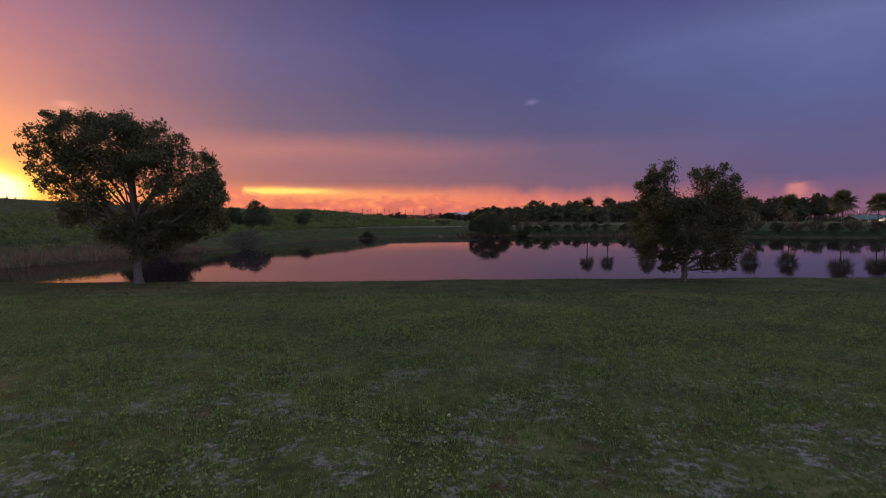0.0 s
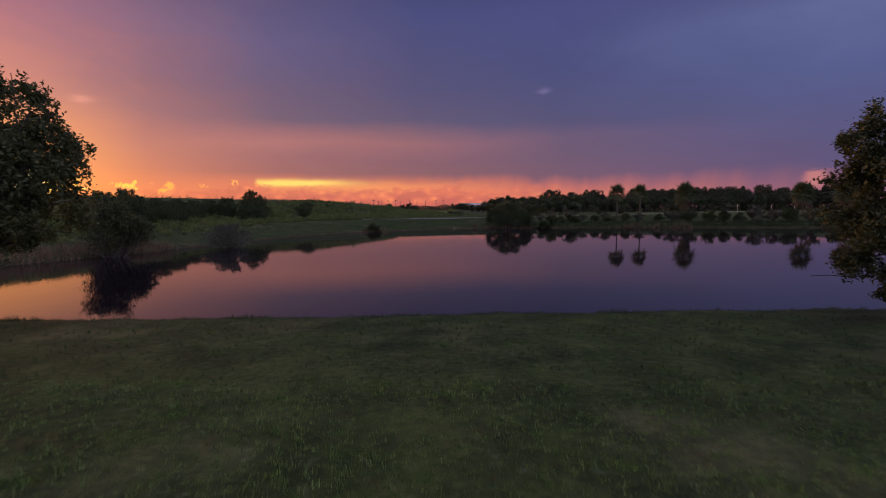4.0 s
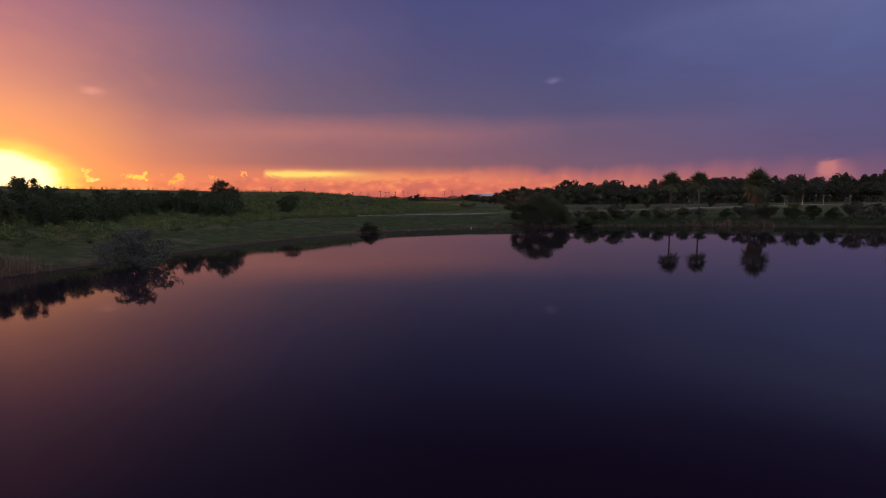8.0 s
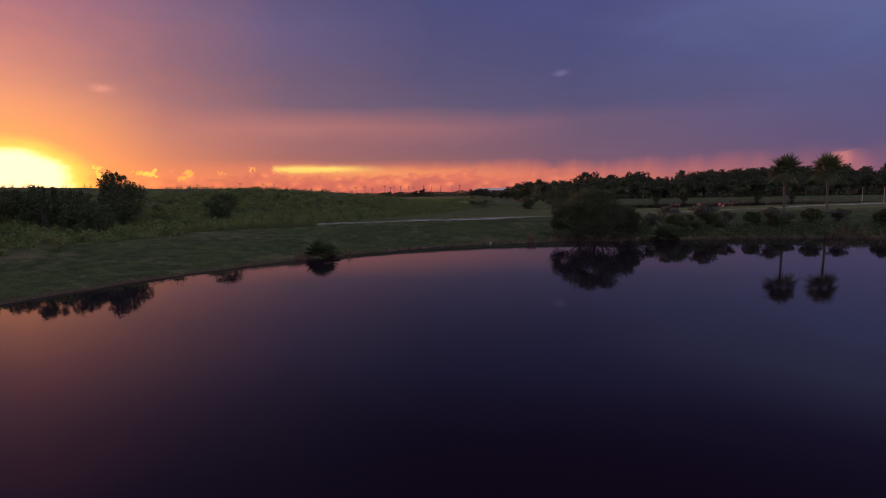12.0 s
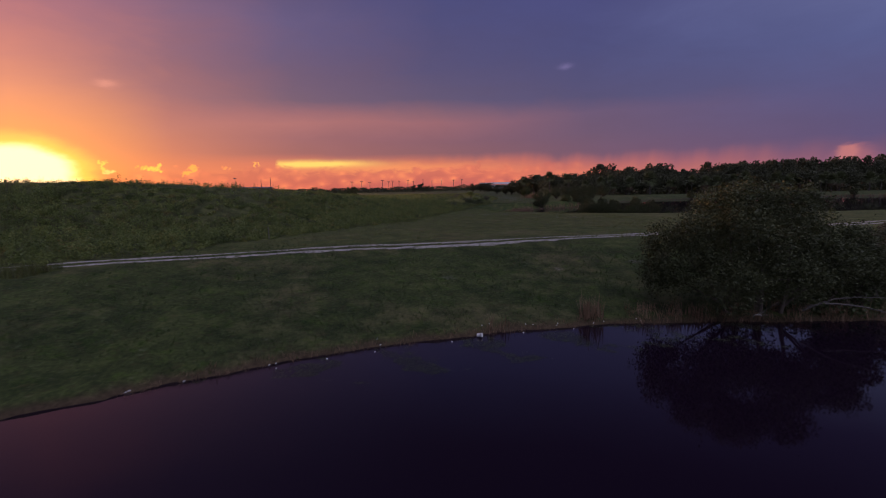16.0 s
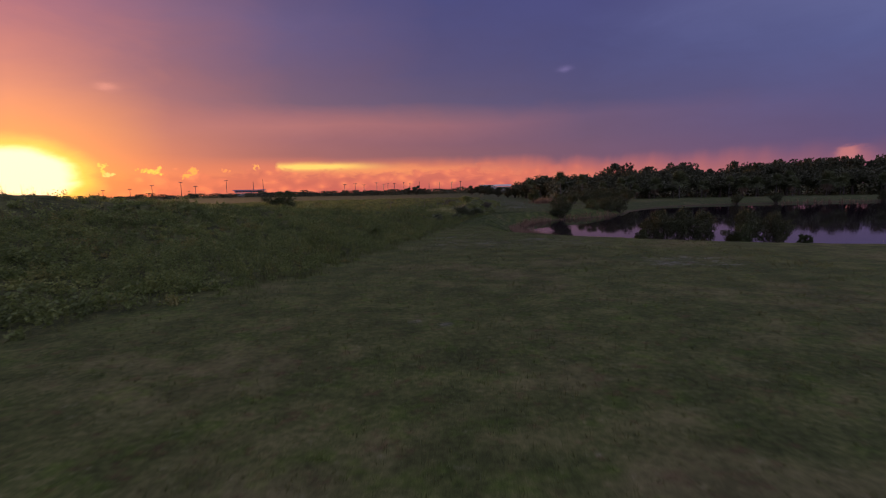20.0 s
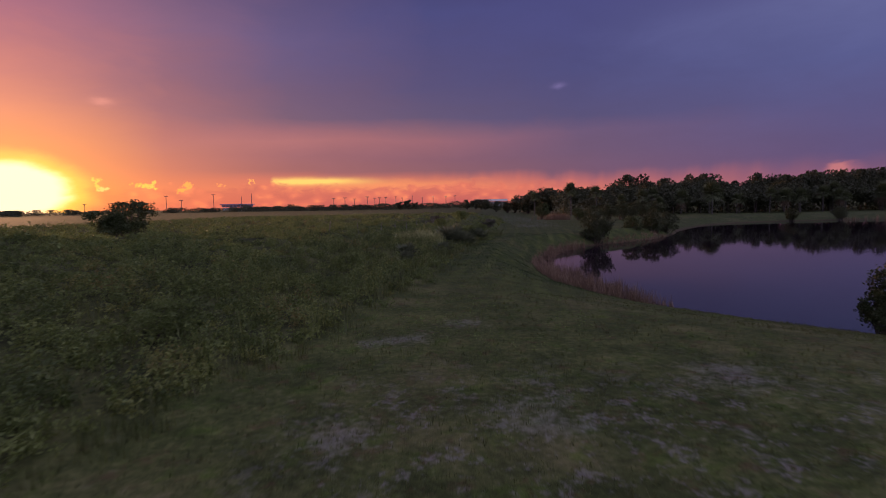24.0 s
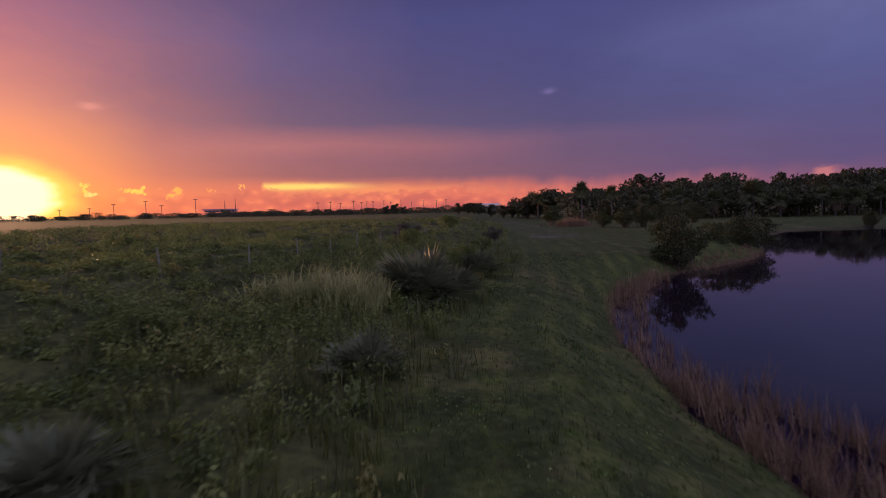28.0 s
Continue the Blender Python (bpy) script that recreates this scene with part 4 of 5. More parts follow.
def put_fronded_palm(meshes, seed, x, y, crown, count, label, turn, size, skirt=0):
    """A palm whose crown carries each fan leaf as a piece of its own."""
    r = np.random.default_rng(seed)
    ob = thing("palm_tree", stand(x, y, turn), label, "palm tree", "palms across the pond")
    ob.scale = (size,) * 3
    part("trunk", meshes[0], ob)
    top = np.mean([v.co for v in meshes[0].vertices[-9:]], axis=0)
    heart = part("crown", mesh_from("crown", *(lambda v, f: (v + top, f))(*lathe([(0.001, -0.5), (0.2, -0.45), (0.26, -0.1), (0.2, 0.2), (0.08, 0.6), (0.001, 0.7)], 10)), PALM_TRUNK, True), ob)
    for k in range(count + skirt):
        dead = k >= count
        a, e = k * 2.39996 + r.normal(0, 0.2), (r.uniform(-1.4, -0.6) if dead else 1.45 - 2.0 * k / count + r.normal(0, 0.08))
        way = (math.cos(a) * math.cos(e), math.sin(a) * math.cos(e), math.sin(e))
        v, f = fan(r, top, way, crown * r.uniform(0.85, 1.1) * (0.85 if dead else 1), 15, max(0.0, 0.75 - e) * 0.6, 0.035 * crown)
        part("dead_frond" if dead else "frond", mesh_from("frond", v, f, DEAD_FROND if dead else PALM_LEAF), heart)
    return ob


PALMS = [palm_meshes(31, 7.2, 2.9), palm_meshes(32, 7.0, 2.9), palm_meshes(33, 6.0, 3.2, 44, 16), palm_meshes(34, 8.6, 2.9, 36)]
put_fronded_palm(PALMS[0], 71, 48.9, 172.2, 3.0, 40, "slim cabbage palm with a round crown on the lawn", 0, 1.0)
put_fronded_palm(PALMS[1], 72, 55.9, 172.3, 3.0, 40, "slim cabbage palm with a round crown on the lawn", 80, 1.0)
put_fronded_palm(PALMS[2], 73, 67.6, 168.8, 3.3, 44, "stout shaggy palm hung with dead fronds", 30, 1.12, 16)
PALMS += [palm_meshes(35, 6.4, 3.9, 44, 10), palm_meshes(36, 7.4, 4.1, 46)]
for x, y, k, size, turn in ((98.5, 163, 4, 0.95, 40), (109.5, 161, 4, 1.0, 10), (123, 157, 5, 1.05, 0), (133, 156, 5, 0.95, 130), (152, 175, 5, 0.9, 200)):
    put_palm(PALMS[k], x, y, "cabbage palm on the far lawn beside the shelter", turn, size, group="palms across the pond")


PALMETTO_LEAF = leaf_material("palmetto_leaf", (0.055, 0.066, 0.034), (0.15, 0.165, 0.09), 0.3)


def put_palmetto(seed, x, y, wide, count, label, mat, low=0.0, z=0.15):
    r = np.random.default_rng(seed)
    ob = thing("palmetto", stand(x, y, 40 * seed), label, "palmetto", "palmettos in the weeds")
    for k in range(count):
        a = k * 2.39996
        e = 1.35 - (1.35 - low) * k / count + r.normal(0, 0.1)
        root = np.array([math.cos(a), math.sin(a), 0]) * wide * 0.05 + [0, 0, z]
        part("frond", mesh_from("frond", *fan(r, root, (math.cos(a) * math.cos(e), math.sin(a) * math.cos(e), math.sin(e)), wide * 0.62 * r.uniform(0.8, 1.15), 15, 0.18, 0.03 * wide), mat), ob)
    return ob


put_palmetto(41, -2.9, 271.6, 4.0, 38, "large grey-green saw palmetto in the weeds", PALMETTO_LEAF)
put_palmetto(42, -1.6, 273.4, 2.8, 26, "spiky green palmetto at the edge of the path", PALMETTO_LEAF)
put_palmetto(43, -3.4, 261.2, 1.9, 16, "small spiky palmetto beside the path", PALMETTO_LEAF)
put_palmetto(44, -5.8, 251.6, 1.5, 20, "spiky palmetto in the weeds", PALMETTO_LEAF)
put_palmetto(45, -6.2, 255.0, 1.8, 18, "broken palmetto in the weeds", PALMETTO_LEAF)
put_palmetto(46, 0.1, 281.2, 2.8, 24, "upright green palmetto at the edge of the path", PALMETTO_LEAF, 0.4)
put_palmetto(47, 34.0, 165.5, 3.6, 30, "tall green palmetto on the far pond bank", PALM_LEAF)
put_palmetto(48, 44.0, 164.5, 2.8, 24, "green palmetto on the far pond bank", PALM_LEAF)
put_palmetto(49, -20.8, 141.3, 3.4, 30, "dark palmetto at the water's edge", PALM_LEAF)
put_palmetto(38, 24.3, 157.8, 4.0, 34, "spreading green palmetto at the far pond edge", PALM_LEAF)
put_palmetto(39, 26.8, 160.8, 3.8, 32, "tall green palmetto on the far pond bank", PALM_LEAF, 0.25, 0.98)
put_palmetto(50, 31.0, 163.2, 2.6, 22, "grey palmetto on the far pond bank", PALM_LEAF)

# ---- woods beyond the lake ----
OAKS = []
for seed in (51, 52, 53):
    r = np.random.default_rng(seed)
    blobs = [(0, 0, 10.5, 5.0, 5.0, 4.2)] + [(6.0 * math.cos(a), 6.0 * math.sin(a), r.uniform(7.5, 12.5), r.uniform(2.6, 3.8), r.uniform(2.6, 3.8), r.uniform(2.2, 3.2)) for a in np.linspace(0, 6.28, 9)[:-1] + r.uniform(-0.3, 0.3, 8)] + [(r.normal(0, 2), r.normal(0, 2), 14.5, 2.4, 2.4, 1.6) for _ in range(3)]
    pts = clumps(blobs, 5200, r, 0.4)
    k = np.linspace(0, 1, 6)[:, None]
    trunk = mesh_from("trunk", *tubes([(np.array([[0, 0, -0.5]]) + k * [[0.4, 0.2, 8.0]], np.linspace(0.55, 0.32, 6))], 8), BARK, True)
    OAKS.append((mesh_from("crown", *leaves(pts, 0.82, r, 0.0, 0.75), WOOD_LEAF), trunk))


def put_oak(k, x, y, size, tall, label, turn):
    ob = thing("woodland_oak", stand(x, y, turn), label, "tree", "oaks of the woods")
    ob.scale = (size, size, tall)
    part("crown", OAKS[k][0], ob)
    part("trunk", OAKS[k][1], ob)


r = np.random.default_rng(60)
# rows of woodland: x from, x to, y, spacing, height at the two ends
for x0, x1, yy, step, h0, h1 in ((60, 330, 455, 9.5, 0.72, 1.0), (52, 360, 480, 11.0, 0.88, 1.3), (44, 390, 512, 12.0, 0.9, 1.6), (40, 420, 548, 13.0, 0.9, 1.9)):
    for x in np.arange(x0, x1, step):
        u = (x - x0) / (x1 - x0)
        s = (h0 + (h1 - h0) * u) * r.uniform(0.76, 1.12) * (0.88 + 0.08 * smooth(x, 120, 220))
        put_oak(int(r.integers(0, 3)), x + r.normal(0, 2), yy + r.normal(0, 5) - 8 * smooth(x, 200, 330), 1.05 * r.uniform(0.85, 1.15), s * 1.08 * (1 - 0.14 * smooth(x, 230, 330)), "tall dark oak in the woods beyond the lake", float(r.uniform(0, 360)))
put_oak(0, 93, 520, 1.5, 1.35, "broad oak standing over the woods", 0)
put_oak(1, 113, 520, 1.2, 1.2, "broad oak standing over the woods", 50)
put_oak(2, 135, 520, 1.25, 1.32, "broad oak standing over the woods", 90)
for n, x in enumerate(np.arange(66, 250, 6.5)):
    put_palm(PALMS[n % 6], x + r.normal(0, 2), 436 + r.normal(0, 5), "cabbage palm at the front of the woods", float(r.uniform(0, 360)), r.uniform(0.85, 1.2), group="palms before the woods")
for x, y, s in ((44, 440, 1.3), (30, 455, 1.0), (55, 440, 1.15)):
    put_palm(PALMS[3], x, y, "tall cabbage palm over the edge of the woods", 30 * x, s, group="palms before the woods")
# lower trees running out to the left of the woods
for n, (x, y, s) in enumerate([(-2 + 5.2 * i + float(r.normal(0, 1.5)), 620 - 13 * i + float(r.normal(0, 8)), (0.75 + 0.035 * i) * r.uniform(0.85, 1.2)) for i in range(14)]):
    put_shrub((FAR_TREE, FAR_TREE_2)[n % 2], x, y, "dark tree at the thin end of the woods", 40 * n, (s, s, s), name="woodland_tree", category="tree", group="trees at the end of the woods")
# the far line of trees along the horizon, joined
pts = []
for x in np.arange(-900, 60, 6.0):
    y = 900 + 60 * math.sin(x * 0.013) + float(r.normal(0, 15))
    high = r.uniform(4.5, 7.5) + (4.0 if r.random() < 0.08 else 0) + 2.0 * smooth(x, -60, 60)
    u = r.uniform(0, 1, 240) ** 0.8
    wide = (7.0 * (1 - 0.6 * u ** 2))[:, None]
    pts.append(np.concatenate([r.normal(size=(240, 2)) * wide * [0.95, 0.6] + [x, y], (float(land(x, y)) + high * u)[:, None]], 1))
far_wood = mesh_from("far_trees", *leaves(np.concatenate(pts), 1.6, r, 0.3, 0.8), WOOD_LEAF)
tagged(new("far_trees", far_wood), "low dark line of distant trees on the horizon", "trees", kind="stuff")
for x, y, s in ((-66, 760, 1.1), (-76, 765, 0.9), (-58, 764, 0.8)):
    put_shrub(FAR_TREE_2, x, y, "rounded distant tree over the tree line", 10, (s * 1.2, s, s * 1.2), name="distant_tree", category="tree", group="distant trees")

# undergrowth that closes the foot of the woods, joined
pts = []
for x in np.arange(42, 400, 1.0):
    y = 462 + float(r.normal(0, 9)) 
    high = r.uniform(4.0, 10.5)
    pts.append(r.normal(size=(58, 3)) * [1.6, 2.2, 0.32 * high] + [x, y, float(land(x, y)) + high * 0.45])
tagged(new("undergrowth", mesh_from("undergrowth", *leaves(np.concatenate(pts), 1.15, r, 0.2, 0.7), WOOD_LEAF)), "dense dark undergrowth at the foot of the woods", "undergrowth", kind="stuff")


# ---- the overgrown bank ----
def scatter(count, x0, x1, y0, y1, keep):
    x, y = rng.uniform(x0, x1, count), rng.uniform(y0, y1, count)
    ok = keep(x, y)
    return x[ok], y[ok]


def tufts(x, y, z, high, wide, per, r, lean=0.35):
    """Tapered blades in tufts: one triangle a blade. high and wide in metres, per place."""
    k = len(x)
    a = r.uniform(0, 2 * np.pi, (k, per))
    out = r.uniform(0.1, 1.0, (k, per)) * lean
    h = high[:, None] * r.uniform(0.55, 1.1, (k, per))
    spread = wide[:, None] * r.uniform(0, 1, (k, per)) ** 0.5
    b = r.uniform(0, 2 * np.pi, (k, per))
    bx, by = x[:, None] + spread * np.cos(b), y[:, None] + spread * np.sin(b)
    bz = np.broadcast_to(z[:, None], bx.shape)
    w = 0.012 * (0.4 + h) * r.uniform(0.7, 1.6, (k, per))
    px, py = -np.sin(a) * w, np.cos(a) * w
    v = np.stack([np.stack([bx - px, by - py, bz - 0.02], -1), np.stack([bx + px, by + py, bz - 0.02], -1), np.stack([bx + np.cos(a) * out * h, by + np.sin(a) * out * h, bz + h], -1)], 2)
    v = v.reshape(-1, 3)
    return v, np.arange(len(v)).reshape(-1, 3)


def shore_places(line, y0, y1, x0, x1, count, near, far):
    """Places between near and far metres outside the outline (minus: in the water)."""
    out_x, out_y = [], []
    while sum(map(len, out_x)) < count:
        x, y = rng.uniform(x0, x1, 6000), rng.uniform(y0, y1, 6000)
        s = from_shore(x, y, line)
        ok = (s > near) & (s < far)
        if not ok.any():
            break
        out_x.append(x[ok])
        out_y.append(y[ok])
    return np.concatenate(out_x)[:count], np.concatenate(out_y)[:count]


# leafy weeds: bushy plants of many leafy shoots, each plant with a tone of its own
pts, sizes, tones = [], [], []
for count, x0, x1, y0, y1, depth, wide, high, shoots, along_shoot, leaf in ((2100, -28, 4, 238, 294, 28, 1.0, 1.0, 11, 11, 0.125), (2500, -31, -2, 198, 242, 22, 1.1, 1.05, 11, 11, 0.115), (1700, -72, -14, 160, 200, 42, 1.4, 1.2, 10, 10, 0.19), (1000, -95, -34, 70, 162, 34, 1.8, 1.4, 10, 10, 0.25), (480, -24, 13, 290, 400, 30, 1.3, 1.0, 9, 9, 0.2), (2300, -95, -22, 198, 390, 90, 1.8, 1.6, 8, 8, 0.23)):
    x, y = scatter(count * 6, x0, x1, y0, y1, lambda x, y: (into_weeds(x, y) + rng.normal(0, 0.5, len(x)) > 0.3) & (into_weeds(x, y) < depth))
    x, y = x[:count], y[:count]
    e = into_weeds(x, y)
    k = np.clip(0.78 + 0.55 * ripple(x, y, 3.2, 6) + 0.32 * ripple(x, y, 1.2, 3), 0.22, 1.6) * rng.uniform(0.6, 1.25, len(x)) * np.clip(0.55 + e / 5, 0.5, 1.0) * np.where(y > 190, 1 - 0.45 * smooth(e, 7, 14), 1)
    w, h = wide * (0.45 + 0.55 * k), np.minimum(high * k, 1.6)
    size = (len(x), shoots, 1)
    way, tilt = rng.uniform(0, 2 * np.pi, size), rng.uniform(0.0, 1.45, size)
    reach = rng.uniform(0.75, 1.12, size)
    u = rng.uniform(0.05, 1.0, (len(x), shoots, along_shoot)) ** 0.75
    side = w[:, None, None] * np.sin(tilt) * reach * u ** 1.4
    up = h[:, None, None] * np.cos(tilt) ** 0.7 * reach * u
    at = np.stack([x[:, None, None] + np.cos(way) * side, y[:, None, None] + np.sin(way) * side, land(x, y)[:, None, None] + up], -1) + rng.normal(0, 0.055 * wide, (*u.shape, 3))
    flat = at.reshape(-1, 3)
    flat[:, 2] += np.maximum(0, land(flat[:, 0], flat[:, 1]) + 0.03 - flat[:, 2])
    pts.append(flat)
    sizes.append(np.full(len(flat), leaf))
    tones.append(np.repeat(np.clip(0.5 + 0.22 * ripple(x, y, 1.9, 1) + rng.normal(0, 0.2, len(x)), 0, 1), shoots * along_shoot))
v, f = leaves(np.concatenate(pts), np.concatenate(sizes), rng, 0.0, 0.48)
weed_mesh = mesh_from("weeds", v, f, WEED_LEAF)
weed_mesh.attributes.new("tone", "FLOAT", "POINT").data.foreach_set("value", np.repeat(np.concatenate(tones), 4).astype(np.float32))
tagged(new("weeds", weed_mesh), "thick green weeds and vines in mounds over the bank", "weeds", kind="stuff")

# low growth on the planted bank across the pond
x, y = shore_places(POND_LINE, 136, 172, 16, 150, 2600, 0.4, 7.5)
z = land(x, y)
high = rng.uniform(0.3, 1.0, len(x))
d = rng.normal(size=(len(x), 26, 3))
d[..., 2] = np.abs(d[..., 2])
at = np.stack([x, y, z], -1)[:, None] + d * np.stack([high * 0.8, high * 0.8, high * 0.45], -1)[:, None]
v, f = leaves(at.reshape(-1, 3), 0.24, rng, 0.0, 0.55)
tagged(new("bank_growth", mesh_from("bank_growth", v, f, SHRUB_LEAF)), "low dark growth on the far pond bank", "undergrowth", kind="stuff")

# tall grass among the weeds and on the crest
tall = []
for count, x0, x1, y0, y1, lo, hi, high in ((1300, -14, 3, 236, 292, 0.2, 12, 0.8), (1500, -30, 6, 205, 310, -0.9, 30, 0.8), (2200, -60, -8, 160, 240, 0.0, 45, 0.9), (1800, -110, -30, 60, 180, 0.0, 70, 0.9), (2600, -70, 0, 235, 420, 9, 80, 0.7), (1500, -8, 4, 238, 300, -0.8, 1.2, 0.38), (1100, -13, -6, 196, 240, -0.8, 1.2, 0.4)):
    x, y = scatter(count, x0, x1, y0, y1, lambda x, y: (into_weeds(x, y) > lo) & (into_weeds(x, y) < hi))
    tall.append(tufts(x, y, land(x, y), high * rng.uniform(0.5, 1.5, len(x)) * np.where(y > 190, 1 - 0.5 * smooth(into_weeds(x, y), 5, 11), 1), np.full(len(x), 0.28), 12, rng, 0.45))
x = rng.uniform(-64, -27, 2200)
y = np.interp(x, [-80, -66, -48, -34, -22.8], [104, 128, 148, 158.5, 164.2]) - rng.uniform(1.6, 5.0, len(x))
tall.append(tufts(x, y, land(x, y), rng.uniform(0.4, 0.9, len(x)), np.full(len(x), 0.3), 10, rng, 0.45))
v, f = joined(*tall)
tagged(new("tall_grass", mesh_from("tall_grass", v, f, BLADE)), "tall uncut grass among the weeds on the bank", "grass", kind="stuff")
x, y = scatter(5200, -120, 6, 215, 420, lambda x, y: (into_weeds(x, y) > 24) & (into_weeds(x, y) < 110))
x3, y3 = scatter(700, -70, -20, 160, 215, lambda x, y: into_weeds(x, y) > 12)
x, y = np.concatenate([x, x3]), np.concatenate([y, y3])
v, f = tufts(x, y, land(x, y), np.concatenate([rng.uniform(0.25, 0.6, len(x) - len(x3)), rng.uniform(0.6, 1.2, len(x3))]), np.full(len(x), 0.3), 11, rng, 0.4)
tagged(new("straw_grass", mesh_from("straw_grass", v, f, STRAW)), "pale dry grass on the top of the bank", "grass", kind="stuff")



def cane_clump(x, y, high, blades, label, seed):
    """A clump of broad arching grass blades, each of four joined pieces."""
    r = np.random.default_rng(seed)
    way, bow, length = r.uniform(0, 2 * np.pi, blades), r.uniform(0.15, 0.75, blades), high * r.uniform(0.6, 1.1, blades)
    root = r.normal(0, 0.16 * high, (blades, 2))
    u = np.linspace(0, 1, 5)
    out = (bow * length)[:, None] * u ** 2
    up = length[:, None] * (u - 0.45 * bow[:, None] * u ** 3)
    mid = np.stack([root[:, :1] + np.cos(way)[:, None] * out, root[:, 1:] + np.sin(way)[:, None] * out, up], -1)
    w = 0.016 * high * np.array([0.8, 1.0, 0.85, 0.5, 0.05])
    across = np.stack([-np.sin(way), np.cos(way), 0 * way], -1)[:, None] * w[None, :, None]
    v = np.stack([mid - across, mid + across], 2).reshape(-1, 3)
    i = np.arange(4)[None, :] * 2 + np.arange(blades)[:, None] * 10
    f = np.stack([i, i + 1, i + 3, i + 2], -1).reshape(-1, 4)
    ob = new("cane_grass", mesh_from("cane_grass", v, f, CANE))
    ob.matrix_basis = stand(x, y, 50 * seed)
    return tagged(ob, label, "grass clump", "cane grass clumps")


CANE = leaf_material("cane_blade", (0.20, 0.21, 0.08), (0.46, 0.45, 0.20), 0.45)
for n_, (x, y, high) in enumerate(((-8.4, 267.2, 1.35), (-7.7, 268.0, 1.55), (-7.0, 267.2, 1.6), (-6.4, 268.4, 1.75), (-5.8, 267.5, 1.7), (-5.2, 268.6, 1.85), (-4.7, 267.8, 1.6), (-4.3, 268.9, 1.7))):
    cane_clump(x, y, high, 130, "tall pale yellow-green cane grass in the weeds", n_)

# ---- reeds ----
reeds = []
for line, y0, y1, x0, x1, count, near, far, high in ((LAKE_LINE, 246, 300, 3, 13, 800, -2.0, 0.5, 0.85), (LAKE_LINE, 246, 268, 4, 12.5, 800, -3.4, 0.5, 1.05), (LAKE_LINE, 286, 296, 8, 18, 120, -1.2, 0.5, 1.5), (LAKE_LINE, 298, 318, 20, 40, 260, -0.5, 1.8, 0.8), (POND_LINE, 46, 90, -62, -40, 900, -0.3, 5.5, 1.5), (POND_LINE, 139, 146, -27, -18, 70, -0.4, 0.8, 1.0),
                                                  (LAKE_LINE, 220, 232, 42, 120, 900, -0.5, 2.5, 1.4), (POND_LINE, 152, 158, 46, 63, 110, -0.3, 1.5, 1.5), (LAKE_LINE, 370, 390, 120, 200, 160, -1.0, 1.5, 1.6), (POND_LINE, 146, 159, -14, 16, 200, -0.15, 0.6, 0.24), (POND_LINE, 153, 158, 4.4, 5.6, 26, 0.4, 1.2, 1.1), (POND_LINE, 153, 157, -0.4, 0.6, 12, 0.2, 0.8, 0.6), (POND_LINE, 153, 159, 7, 20, 130, 0.0, 1.8, 0.6), (POND_LINE, 154, 162, 16, 50, 200, -0.2, 1.0, 0.7)):
    x, y = shore_places(line, y0, y1, x0, x1, count, near, far)
    if line is LAKE_LINE and x0 < 10:
        ok = ripple(x, y, 1.0, 5) + 0.5 * ripple(x, y, 0.4, 2) + rng.normal(0, 0.3, len(x)) > -0.12
        x, y = x[ok], y[ok]
    z = np.maximum(land(x, y), (WATER if line is POND_LINE else LAKE_WATER) - 0.05)
    reeds.append(tufts(x, y, z, high * rng.uniform(0.5, 1.25, len(x)), np.full(len(x), 0.22), 9, rng, 0.6))
x, y = rng.normal(28.0, 2.2, 160), rng.normal(383, 1.6, 160)
reeds.append(tufts(x, y, land(x, y), rng.uniform(1.6, 2.8, len(x)), np.full(len(x), 0.5), 14, rng, 0.3))
v, f = joined(*reeds)
tagged(new("reeds", mesh_from("reeds", v, f, DRY_REED)), "dry reddish reeds and sedge along the shores", "reeds", kind="stuff")

# ---- lawn grass ----
def in_lawn(x, y):
    ok = into_weeds(x, y) < 0.4
    return ok & (from_shore(x, y, POND_LINE) > 0.25) & (from_shore(x, y, LAKE_LINE) > 0.25)


lawn, lush, near_turf = [], [], []
for count, y0, y1, spread, high, per in ((26000, 4.2, 24, 1.05, 0.06, 7), (34000, 7.5, 26, 1.0, 0.072, 6), (12000, 24, 43, 0.95, 0.09, 6)):
    y = y0 + (y1 - y0) * rng.uniform(0, 1, count) ** (1.7 if y0 < 7 else 0.9)
    x = rng.uniform(-1, 1, count) * (y * spread + 3)
    ok = in_lawn(x, y)
    x, y = x[ok], y[ok]
    (near_turf if y0 < 10 else lush).append(tufts(x, y, land(x, y), high * rng.uniform(0.5, 1.6, len(x)) * (1 + 0.5 * ripple(x, y, 1.1, 4)), np.full(len(x), 0.06), per, rng, 0.6))
for count, y0, y1, x0, x1, high in ((16000, 148, 171, -24, 24, 0.12), (14000, 171, 205, -20, 30, 0.10), (20000, 205, 250, -14, 22, 0.10), (16000, 250, 300, -6, 12, 0.11), (6000, 300, 370, -2, 36, 0.14)):
    x, y = scatter(count, x0, x1, y0, y1, in_lawn)
    (lush if y1 in (171, 300) else lawn).append(tufts(x, y, land(x, y), high * rng.uniform(0.5, 1.6, len(x)) * (1 + 0.5 * ripple(x, y, 1.7, 4)), np.full(len(x), 0.09), 6, rng, 0.6))
x, y = shore_places(POND_LINE, 36, 46, -42, 46, 5200, 0.05, 0.9)
lush.append(tufts(x, y, np.maximum(land(x, y), WATER), rng.uniform(0.10, 0.34, len(x)) * (1 + 0.5 * ripple(x, y, 0.8, 3)), np.full(len(x), 0.09), 7, rng, 0.5))
v, f = joined(*lawn)
tagged(new("lawn_grass", mesh_from("lawn_grass", v, f, BLADE)), "short green mown grass with dry patches", "grass", kind="stuff")
v, f = joined(*near_turf)
